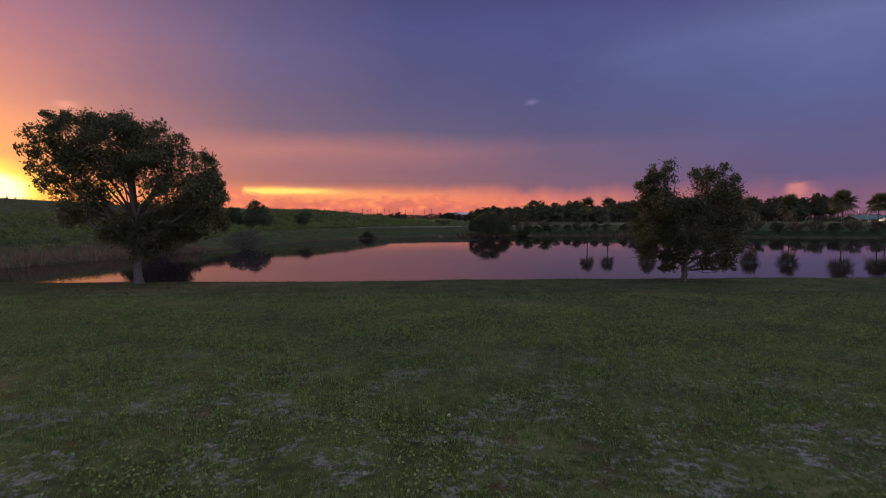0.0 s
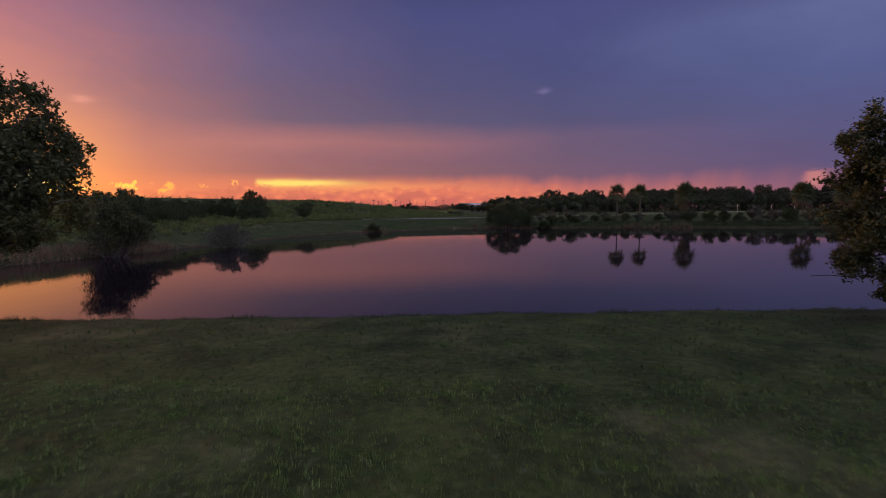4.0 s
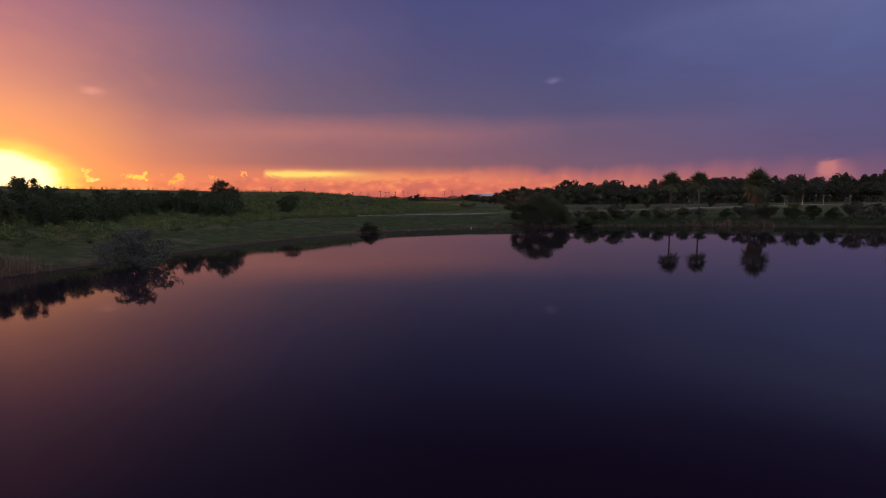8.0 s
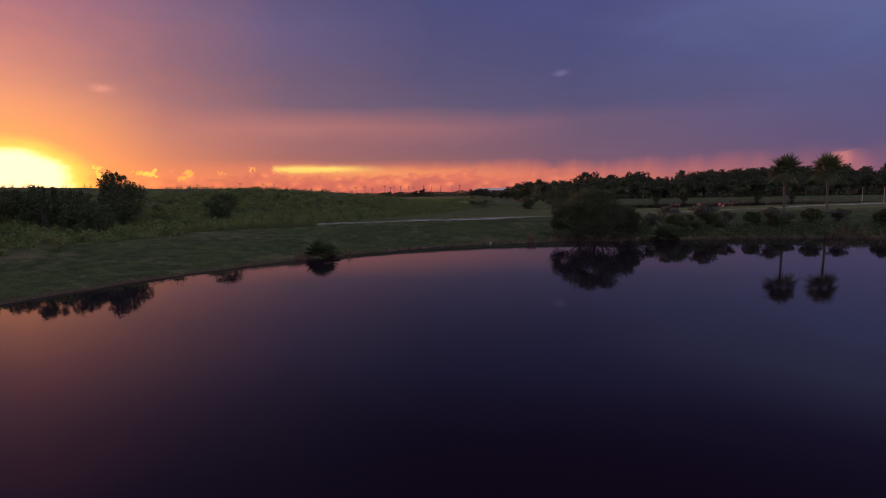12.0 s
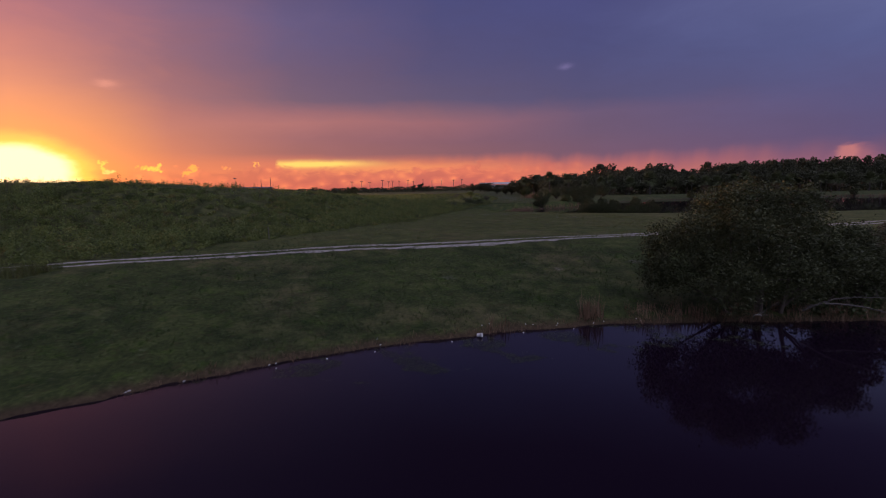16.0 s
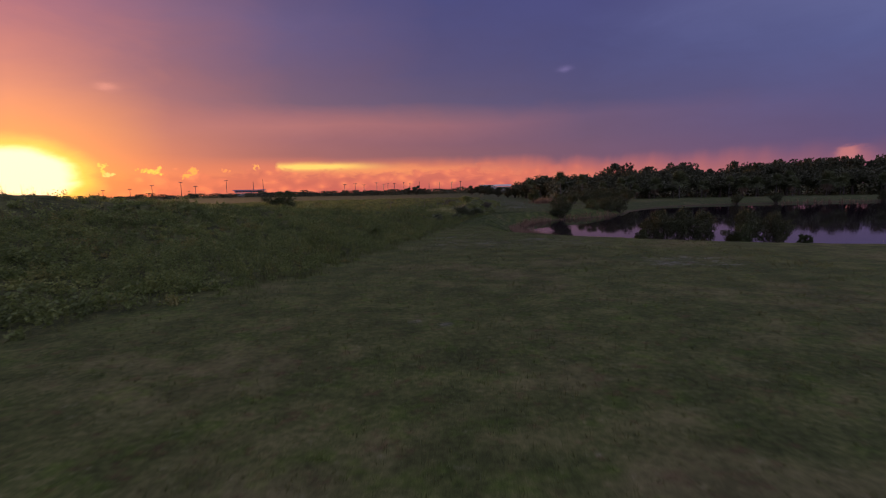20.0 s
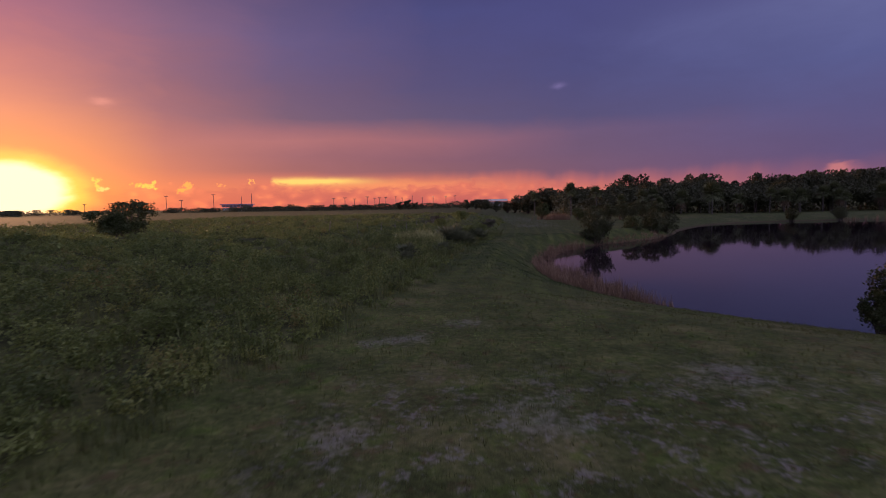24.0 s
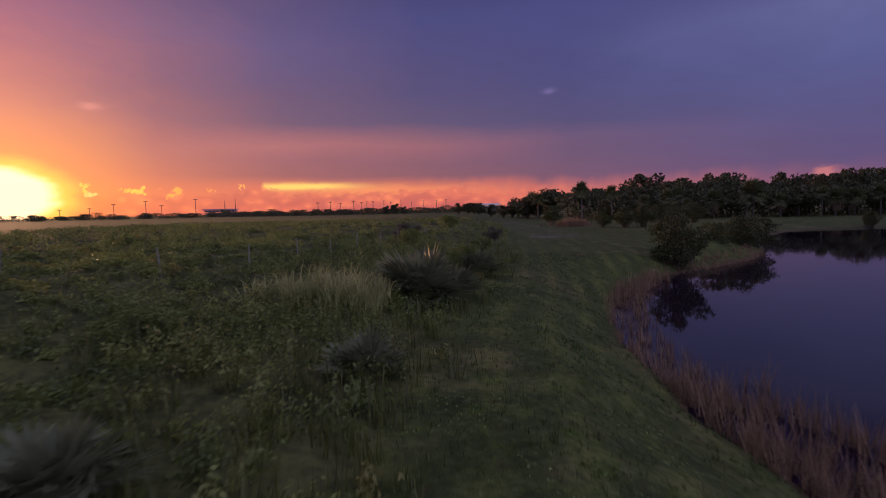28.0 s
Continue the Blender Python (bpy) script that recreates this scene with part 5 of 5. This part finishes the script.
tagged(new("near_grass", mesh_from("near_grass", v, f, NEAR_BLADE)), "short uneven grass with rusty and bare patches", "grass", kind="stuff")
v, f = joined(*lush)
tagged(new("lush_grass", mesh_from("lush_grass", v, f, LUSH_BLADE)), "lush dark mown grass sloping to the pond", "grass", kind="stuff")
# broad-leaved herbs in the worn turf
CLOVER = leaf_material("herb_leaf", (0.075, 0.12, 0.025), (0.21, 0.28, 0.08), 0.3)
pts = []
for count, y0, y1, spread in ((26000, 4.2, 11, 1.0), (4000, 11, 16, 1.0)):
    y = rng.uniform(y0, y1, count)
    x = rng.uniform(-1, 1, count) * (y * spread + 3)
    ok = ripple(x, y, 0.9, 9) + 0.7 * ripple(x, y, 2.7, 2) + rng.normal(0, 0.45, count) > 0.2
    x, y = x[ok], y[ok]
    pts.append(np.stack([x, y, land(x, y) + rng.uniform(0.02, 0.07, len(x))], -1))
x, y = scatter(9000, -8, 4, 228, 262, lambda x, y: in_lawn(x, y) & (ripple(x, y, 1.2, 9) > 0.1))
pts.append(np.stack([x, y, land(x, y) + rng.uniform(0.02, 0.08, len(x))], -1))
v, f = leaves(np.concatenate(pts), 0.05, rng, 0.6, 0.8)
tagged(new("herbs", mesh_from("herbs", v, f, CLOVER)), "small bright broad-leaved herbs in the worn turf", "herbs", kind="stuff")
# floating weed by the near shore
x, y = shore_places(POND_LINE, 148, 158, -12, 14, 40000, -4.2, -0.05)
ok = ripple(x, y, 1.1, 1) + 0.5 * ripple(x, y, 0.35, 5) + rng.normal(0, 0.12, len(x)) > 0.38
x, y = x[ok], y[ok]
v, f = leaves(np.stack([x, y, np.full(len(x), WATER + 0.012)], -1), 0.05, rng, 1.0, 0.9)
v[:, 2] = WATER + 0.01 + 0.2 * np.clip(v[:, 2] - WATER - 0.012, -0.02, 0.02)
tagged(new("pondweed", mesh_from("pondweed", v, f, SHRUB_LEAF)), "thin green pondweed floating by the bank", "pondweed", kind="stuff")

# ---- the sandy track ----
TRACK = [(-80, 104), (-66, 128), (-48, 148), (-34, 158.5), (-22.8, 164.2), (-13.6, 168.3), (-0.5, 172.4), (9, 175.6), (18.5, 178.6), (34, 184), (60, 191), (95, 196), (140, 200), (200, 205)]


def along(points, step):
    p = np.array(points, float)
    for _ in range(2):
        q = np.stack([p[:-1] * 0.75 + p[1:] * 0.25, p[:-1] * 0.25 + p[1:] * 0.75], 1).reshape(-1, 2)
        p = np.concatenate([p[:1], q, p[-1:]])
    s = np.r_[0, np.cumsum(np.hypot(*np.diff(p, axis=0).T))]
    t = np.arange(0, s[-1], step)
    return np.stack([np.interp(t, s, p[:, 0]), np.interp(t, s, p[:, 1])], -1), t


def sand_material():
    m, n, shader = material("track_sand")
    p = place_of(n)
    v = n.math("ADD", n.math("MULTIPLY", n.noise(p, 2.2, 4.0), 0.6), n.math("MULTIPLY", n.noise(p, 24.0, 3.0), 0.4))
    n.put(shader.inputs["Base Color"], n.ramp(v, [(0.36, (0.11, 0.10, 0.07, 1)), (0.48, (0.29, 0.26, 0.24, 1)), (0.7, (0.41, 0.37, 0.35, 1))]))
    shader.inputs["Roughness"].default_value = 0.95
    bumped(n, shader, v, 0.7, 0.04)
    return m


SAND = sand_material()
line, s = along(TRACK, 0.22)
d = np.gradient(line, axis=0)
d /= np.linalg.norm(d, axis=1, keepdims=True)
side = np.stack([-d[:, 1], d[:, 0]], -1)
track = tagged(new("track"), "pale sandy two-rut vehicle track across the grass", "track", kind="structure")
for off in (-0.84, 0.84):
    rough = np.stack([np.convolve(rng.normal(0, 1, len(s)), np.ones(5) / 5, "same") * 0.24 + np.convolve(rng.normal(0, 1, len(s)), np.ones(31) / 31, "same") * 0.95 for _ in range(2)], -1)
    ruts = []
    for k, u in enumerate(np.linspace(-1, 1, 7)):
        w = np.clip(0.50 + 0.07 * np.sin(s * 0.31 + off) + np.where(u > 0, rough[:, 0], rough[:, 1]), 0.2, 0.9)
        p = line + side * (off + u * w)[:, None]
        ruts.append(np.stack([p[:, 0], p[:, 1], land(p[:, 0], p[:, 1]) + 0.035 - 0.05 * u * u], -1))
    part("wheel_rut", mesh_from("wheel_rut", np.stack(ruts, 1).reshape(-1, 3), grid_faces(7, len(s)), SAND, True), track)

# grass creeping over the edges and the middle of the track
k = rng.integers(0, len(s), 16000)
k = k[(line[k, 0] > -40) & (line[k, 0] < 60)]
across = rng.choice([-1.36, -1.28, -0.42, -0.34, -0.15, 0.0, 0.2, 0.36, 0.44, 1.28, 1.38], len(k)) + rng.normal(0, 0.16, len(k))
at = line[k] + side[k] * across[:, None]
v, f = tufts(at[:, 0], at[:, 1], land(at[:, 0], at[:, 1]), rng.uniform(0.05, 0.14, len(k)), np.full(len(k), 0.10), 8, rng, 0.7)
tagged(new("track_grass", mesh_from("track_grass", v, f, BLADE)), "ragged grass creeping over the edges of the track", "grass", kind="stuff")

# ---- fence posts on the bank ----
POST_WOOD = plain_material("weathered_post", (0.10, 0.09, 0.08), (0.25, 0.23, 0.20), 0.9, scale=9, bump=0.01)
k = np.linspace(0, 1, 5)[:, None]
post_mesh = mesh_from("post", *tubes([(np.array([[0, 0, -0.3]]) + k * [[0.03, 0, 1.5]], np.array([0.045, 0.044, 0.043, 0.04, 0.025]))], 8), POST_WOOD, True)
for x, y in ((-20.4, 176.5), (-15.2, 264), (-13.4, 269.5), (-11.6, 274), (-10.4, 278), (-9.4, 281.5), (-8.4, 285), (-7.4, 289.5), (-6.6, 294), (-5.8, 299), (-4.9, 304)):
    ob = new("fence_post", post_mesh)
    ob.matrix_basis = stand(x, y, 30 * y) @ pose(0, 0, 0, rng.normal(0, 3), rng.normal(0, 3), 0)
    tagged(ob, "leaning weathered wooden fence post in the weeds", "fence post", "fence posts on the bank")
# a dead stick in the weeds
stick = mesh_from("stick", *tubes([(limb((0, 0, 0), (1.5, 0.6, 0.9), 0.06, rng), np.linspace(0.014, 0.006, 6))], 6), PALE_BARK, True)
ob = new("stick", stick)
ob.matrix_basis = stand(-7.4, 248.0, 10)
tagged(ob, "bare dead stick poking out of the weeds", "stick")

# ---- litter at the waterline ----
WHITE = plain_material("white_plastic", (0.62, 0.61, 0.60), (0.80, 0.80, 0.79), 0.45, scale=6)
bucket = thing("bucket", pose(-1.0, 154.05, WATER + 0.09, 82, 6, 70), "white plastic bucket tipped over at the waterline", "bucket")
part("body", mesh_from("body", *lathe([(0.001, 0), (0.085, 0), (0.09, 0.01), (0.105, 0.24), (0.112, 0.243), (0.112, 0.26), (0.10, 0.26), (0.082, 0.02), (0.001, 0.015)]), WHITE, True), bucket)
bow = np.linspace(0, np.pi, 9)
part("handle", mesh_from("handle", *tubes([(np.stack([0.112 * np.cos(bow), -0.115 * np.sin(bow), 0.25 + 0 * bow], -1), np.full(9, 0.004))], 5), WHITE, True), bucket)
scrap = mesh_from("stone", *lathe([(0.001, -0.02), (0.06, 0.0), (0.07, 0.03), (0.04, 0.06), (0.001, 0.065)], 7), WHITE)
for x, y, s_, turn in ((-7.5, 150.75, 0.6, 10), (-5.6, 151.7, 0.5, 60), (-2.2, 153.2, 0.55, 40), (1.3, 154.7, 0.6, 0), (3.9, 155.4, 0.7, 80), (-9.3, 149.6, 0.5, 20), (0.1, 8.6, 0.5, 0)):
    ob = new("pale_stone", scrap)
    ob.matrix_basis = pose(x, y, max(float(land(x, y)), WATER) + 0.01, 0, 0, turn) @ Matrix.Diagonal((s_, s_ * 0.7, s_, 1))
    tagged(ob, "small pale stone lying in the grass and mud", "stone", "pale stones")


for k in rng.permutation(np.flatnonzero((POND_LINE[:, 1] > 146) & (POND_LINE[:, 0] > -15) & (POND_LINE[:, 0] < 9)))[:9]:
    for _ in range(2):
        x, y = POND_LINE[k] + rng.normal(0, 0.22, 2) + (-0.1, 0.25)
        ob = new("pale_stone", scrap)
        ob.matrix_basis = pose(x, y, max(float(land(x, y)), WATER) + 0.01, 0, 0, rng.uniform(0, 180)) @ Matrix.Diagonal((rng.uniform(0.4, 0.8), 0.4, 0.45, 1))
        tagged(ob, "small pale stone lying in the grass and mud", "stone", "pale stones")


# ---- built things across the pond and on the horizon ----
def box(x0, x1, y0, y1, z0, z1):
    v = np.array([(x, y, z) for z in (z0, z1) for y in (y0, y1) for x in (x0, x1)], float)
    f = np.array([(0, 2, 3, 1), (4, 5, 7, 6), (0, 1, 5, 4), (2, 6, 7, 3), (0, 4, 6, 2), (1, 3, 7, 5)])
    return v, f


def bevelled(name, pieces, mat, width=0.02):
    me = mesh_from(name, *joined(*pieces), mat)
    bm = bmesh.new()
    bm.from_mesh(me)
    bmesh.ops.bevel(bm, geom=list(bm.edges), offset=width, segments=2, affect="EDGES", clamp_overlap=True)
    bm.to_mesh(me)
    bm.free()
    return me


GREEN_ROOF = plain_material("green_metal_roof", (0.03, 0.10, 0.085), (0.05, 0.15, 0.125), 0.5, scale=1.5)
PALE_POST = plain_material("painted_post", (0.45, 0.44, 0.42), (0.60, 0.59, 0.57), 0.6, scale=3)
STEEL = plain_material("galvanised_steel", (0.28, 0.28, 0.29), (0.45, 0.45, 0.46), 0.4, 0.6, scale=3)
DARK_STEEL = plain_material("dark_steel", (0.05, 0.05, 0.055), (0.10, 0.10, 0.11), 0.5, 0.3, scale=3)
GLASS_DARK = plain_material("dark_glazing", (0.03, 0.035, 0.045), (0.06, 0.07, 0.085), 0.12, scale=2)
CONCRETE = plain_material("pale_concrete", (0.36, 0.36, 0.36), (0.52, 0.52, 0.53), 0.8, scale=0.6)
BLUE_PANEL = plain_material("blue_cladding", (0.10, 0.14, 0.24), (0.16, 0.21, 0.33), 0.5, scale=0.5)
CAR_WHITE = plain_material("white_car_paint", (0.72, 0.72, 0.72), (0.80, 0.80, 0.80), 0.25, scale=2)
CAR_DARK = plain_material("dark_car_paint", (0.03, 0.035, 0.05), (0.05, 0.055, 0.08), 0.25, scale=2)
RUBBER = plain_material("rubber", (0.015, 0.015, 0.015), (0.03, 0.03, 0.03), 0.85, scale=8)


def gable(length, depth, eave, ridge, over):
    """Two roof slopes with thickness and a hipped line, over a footprint."""
    pieces = []
    for sgn in (-1, 1):
        v = np.array([(-length / 2 - over, sgn * (depth / 2 + over), eave), (length / 2 + over, sgn * (depth / 2 + over), eave), (length / 2 + over, 0, ridge), (-length / 2 - over, 0, ridge)])
        v = np.concatenate([v, v + [0, 0, 0.12]])
        f = np.array([(0, 1, 2, 3), (7, 6, 5, 4), (0, 4, 5, 1), (1, 5, 6, 2), (2, 6, 7, 3), (3, 7, 4, 0)])
        pieces.append((v, f))
    return pieces


def put_shelter(x, y, length, turn, label):
    ob = thing("picnic_shelter", stand(x, y, turn), label, "shelter", "park shelters")
    pieces = gable(length, 8.0, 2.6, 4.2, 0.7)
    for piece in pieces:
        part("roof_slope", mesh_from("roof_slope", *piece, GREEN_ROOF), ob)
    for px in np.linspace(-length / 2, length / 2, 6):
        for py in (-4.0, 4.0):
            part("post", bevelled("post", [box(px - 0.11, px + 0.11, py - 0.11, py + 0.11, -0.2, 2.66)], PALE_POST, 0.015), ob)
    part("slab", bevelled("slab", [box(-length / 2 - 0.4, length / 2 + 0.4, -4.4, 4.4, -0.3, 0.1)], CONCRETE, 0.02), ob)
    for px in (-length / 4, length / 4):
        table = part("picnic_table", bevelled("picnic_table", [box(px - 0.9, px + 0.9, -0.4, 0.4, 0.82, 0.87), box(px - 0.9, px + 0.9, -0.85, -0.6, 0.52, 0.56), box(px - 0.9, px + 0.9, 0.6, 0.85, 0.52, 0.56), box(px - 0.7, px - 0.6, -0.75, 0.75, 0.1, 0.82), box(px + 0.6, px + 0.7, -0.75, 0.75, 0.1, 0.82)], POST_WOOD, 0.01), ob)


put_shelter(186, 220, 22, 5, "open park shelter with a green metal roof")


def put_car(x, y, turn, paint, pickup, label):
    ob = thing("pickup_truck" if pickup else "car", stand(x, y, turn), label, "vehicle", "parked vehicles")
    w = 0.92
    side = [(-2.6, 0.45), (-2.6, 0.95), (-1.0, 1.0), (-0.55, 1.72), (0.75, 1.75), (0.95, 1.05), (2.6, 1.05), (2.6, 0.45)] if pickup else [(-2.2, 0.4), (-2.2, 0.85), (-1.2, 0.95), (-0.5, 1.45), (0.9, 1.48), (1.7, 0.98), (2.2, 0.9), (2.2, 0.4)]
    k = len(side)
    v = np.array([(px, py * w * (0.86 if pz > 1.2 else 1.0), pz) for py in (-1, 1) for px, pz in side])
    me = bpy.data.meshes.new("body")
    me.from_pydata([tuple(p) for p in v], [], [tuple(range(k))[::-1], tuple(range(k, 2 * k))] + [(i, (i + 1) % k, (i + 1) % k + k, i + k) for i in range(k)])
    me.materials.append(paint)
    bm = bmesh.new()
    bm.from_mesh(me)
    bmesh.ops.bevel(bm, geom=list(bm.edges), offset=0.07, segments=2, affect="EDGES", clamp_overlap=True)
    bm.to_mesh(me)
    bm.free()
    body = part("body", me, ob)
    for sgn in (-1, 1):
        part("side_window", bevelled("side_window", [box(-0.5, 0.7, sgn * w * 0.93 - 0.02, sgn * w * 0.93 + 0.02, 1.12, 1.6 if pickup else 1.36)], GLASS_DARK, 0.01), ob)
        for px in (-1.55, 1.6):
            tyre, f = lathe([(0.18, -0.1), (0.33, -0.11), (0.36, -0.06), (0.36, 0.06), (0.33, 0.11), (0.18, 0.1), (0.001, 0.08)], 18)
            tyre = tyre[:, [0, 2, 1]] + [px, sgn * (w - 0.05), 0.36]
            wheel = part("wheel", mesh_from("wheel", tyre, f, RUBBER, True), ob)
            rim, f = lathe([(0.001, 0.112), (0.06, 0.125), (0.15, 0.115), (0.2, 0.12), (0.215, 0.112), (0.2, 0.09)], 18)
            part("rim", mesh_from("rim", rim[:, [0, 2, 1]] * [1, sgn, 1] + [px, sgn * (w - 0.05), 0.36], f, STEEL, True), wheel)
    return ob


put_car(181, 208, 185, CAR_WHITE, True, "white pickup truck parked by the green-roofed shelter")
put_car(190, 208, 178, CAR_WHITE, False, "white car parked by the green-roofed shelter")
put_car(198, 209, 182, CAR_DARK, False, "dark car parked by the green-roofed shelter")


def pole_mesh(high, r0=0.11, r1=0.06, mat=None):
    k = np.linspace(0, 1, 5)[:, None]
    return mesh_from("pole", *tubes([(k * [[0, 0, high + 0.4]] - [[0, 0, 0.4]], np.linspace(r0, r1, 5))], 8), mat or STEEL, True)


def put_lamp_post(x, y, high, turn, arms, label, group, wide=0.7, thick=1.0):
    ob = thing("lamp_post", stand(x, y, turn), label, "lamp post", group)
    part("pole", pole_mesh(high, 0.11 * thick * (1 if arms == 1 else 1.7), 0.06 * thick * (1 if arms == 1 else 2.2), STEEL if arms == 1 else DARK_STEEL), ob)
    if arms == 1:
        part("arm", mesh_from("arm", *tubes([(np.array([(0, 0, high - 0.1), (wide * 0.5, 0, high + 0.1), (wide, 0, high + 0.12)]), np.full(3, 0.04 * thick))], 6), STEEL, True), ob)
        part("lamp_head", bevelled("lamp_head", [box(wide - 0.1, wide + 0.55, -0.16, 0.16, high + 0.03, high + 0.2)], DARK_STEEL, 0.03), ob)
    else:
        part("crossbar", bevelled("crossbar", [box(-wide, wide, -0.08 * thick, 0.08 * thick, high - 0.15, high + 0.1 * thick)], DARK_STEEL, 0.02), ob)
        for px in np.linspace(-wide, wide, arms):
            part("floodlight", bevelled("floodlight", [box(px - 0.2 * thick, px + 0.2 * thick, -0.3, 0.3, high - 0.2, high + 0.32 * thick)], DARK_STEEL, 0.06), ob)
    return ob


for x, y in ((155, 300), (163.5, 300), (173.5, 300), (186, 300)):
    put_lamp_post(x, y, 8.2, 20, 1, "slim grey parking lamp post before the woods", "lamp posts across the pond")
for x, y, h in ((178, 214, 8.5), (184, 226, 9.0)):
    put_lamp_post(x, y, h, 200, 1, "slim grey lamp post by the shelter", "lamp posts across the pond")
# floodlights of the sports ground on the horizon
for n, az in enumerate((14.8, 13.6, 12.6, 11.2, 10.4, 9.9, 9.2, 8.1, 7.4, 6.3, 5.2, 4.0, 2.6, 1.6)):
    dist = 760 + 40 * (n % 3)
    put_lamp_post(-dist * math.tan(radians(az)), dist + 200, 16.5 + 1.5 * (n % 2), 10 * n, 3, "distant floodlight mast on the horizon", "distant floodlights", 1.9, 2.6)
for x, y, h in ((-765, 1350, 30), (-705, 1370, 36), (-672, 1375, 26), (-602, 1390, 38), (-820, 1350, 22), (-880, 1340, 20)):
    put_lamp_post(x, y, h, 20, 4, "tall stadium floodlight mast in the distance", "stadium floodlights", 3.2, 4.0)
# the stand of the sports ground
hall = thing("grandstand", pose(-548, 1400, -3, 0, 0, 12), "distant blue-grey grandstand with a raised flat roof", "building")
part("base", bevelled("base", [box(-32, 30, -10, 10, -2, 9)], CONCRETE, 0.3), hall)
part("upper_tier", bevelled("upper_tier", [box(-34, 32, -12, 8, 11, 15)], BLUE_PANEL, 0.3), hall)
part("roof", bevelled("roof", [box(-38, 36, -15, 10, 15.5, 17.5)], BLUE_PANEL, 0.3), hall)
for px in np.linspace(-30, 28, 9):
    part("column", bevelled("column", [box(px - 0.6, px + 0.6, -11, -9.8, 0, 15.5)], STEEL, 0.1), hall)
for px in np.linspace(-29, 27, 8):
    part("window", bevelled("window", [box(px - 2.6, px + 2.6, -12.3, -11.9, 11.8, 14.2)], GLASS_DARK, 0.1), hall)
for px, h in ((8, 36), (31, 42)):
    part("mast", mesh_from("mast", *tubes([(np.array([(px, 0, 9.0), (px, 0, h * 0.6), (px, 0, h)]), np.array([0.9, 0.7, 0.5]))], 8), DARK_STEEL, True), hall)
# the long pale building to the right of it
hall = thing("long_hall", pose(58, 1600, -3, 0, 0, -6), "distant long white-roofed hall beyond the trees", "building")
part("wall", bevelled("wall", [box(-42, 42, -12, 12, -2, 13)], CONCRETE, 0.3), hall)
part("roof", mesh_from("roof", *joined(*gable(86, 26, 14, 19, 1.5)), CONCRETE), hall)
for px in np.linspace(-36, 36, 10):
    part("window", bevelled("window", [box(px - 2.4, px + 2.4, -12.4, -11.9, 5.5, 10.5)], GLASS_DARK, 0.1), hall)
for px, h in ((-40, 22), (-34, 20)):
    part("antenna", mesh_from("antenna", *tubes([(np.array([(px, 0, 12.0), (px, 0, h)]), np.array([0.5, 0.3]))], 6), DARK_STEEL, True), hall)
# a low rail on the slope
rail = thing("low_rail", stand(-62.4, 121, 30), "low pale wooden rail standing on the slope", "rail")
for px in (-1.4, 1.4):
    part("post", bevelled("post", [box(px - 0.06, px + 0.06, -0.06, 0.06, -0.3, 1.2)], POST_WOOD, 0.01), rail)
part("bar", bevelled("bar", [box(-1.5, 1.5, -0.04, 0.04, 1.05, 1.2)], POST_WOOD, 0.01), rail)
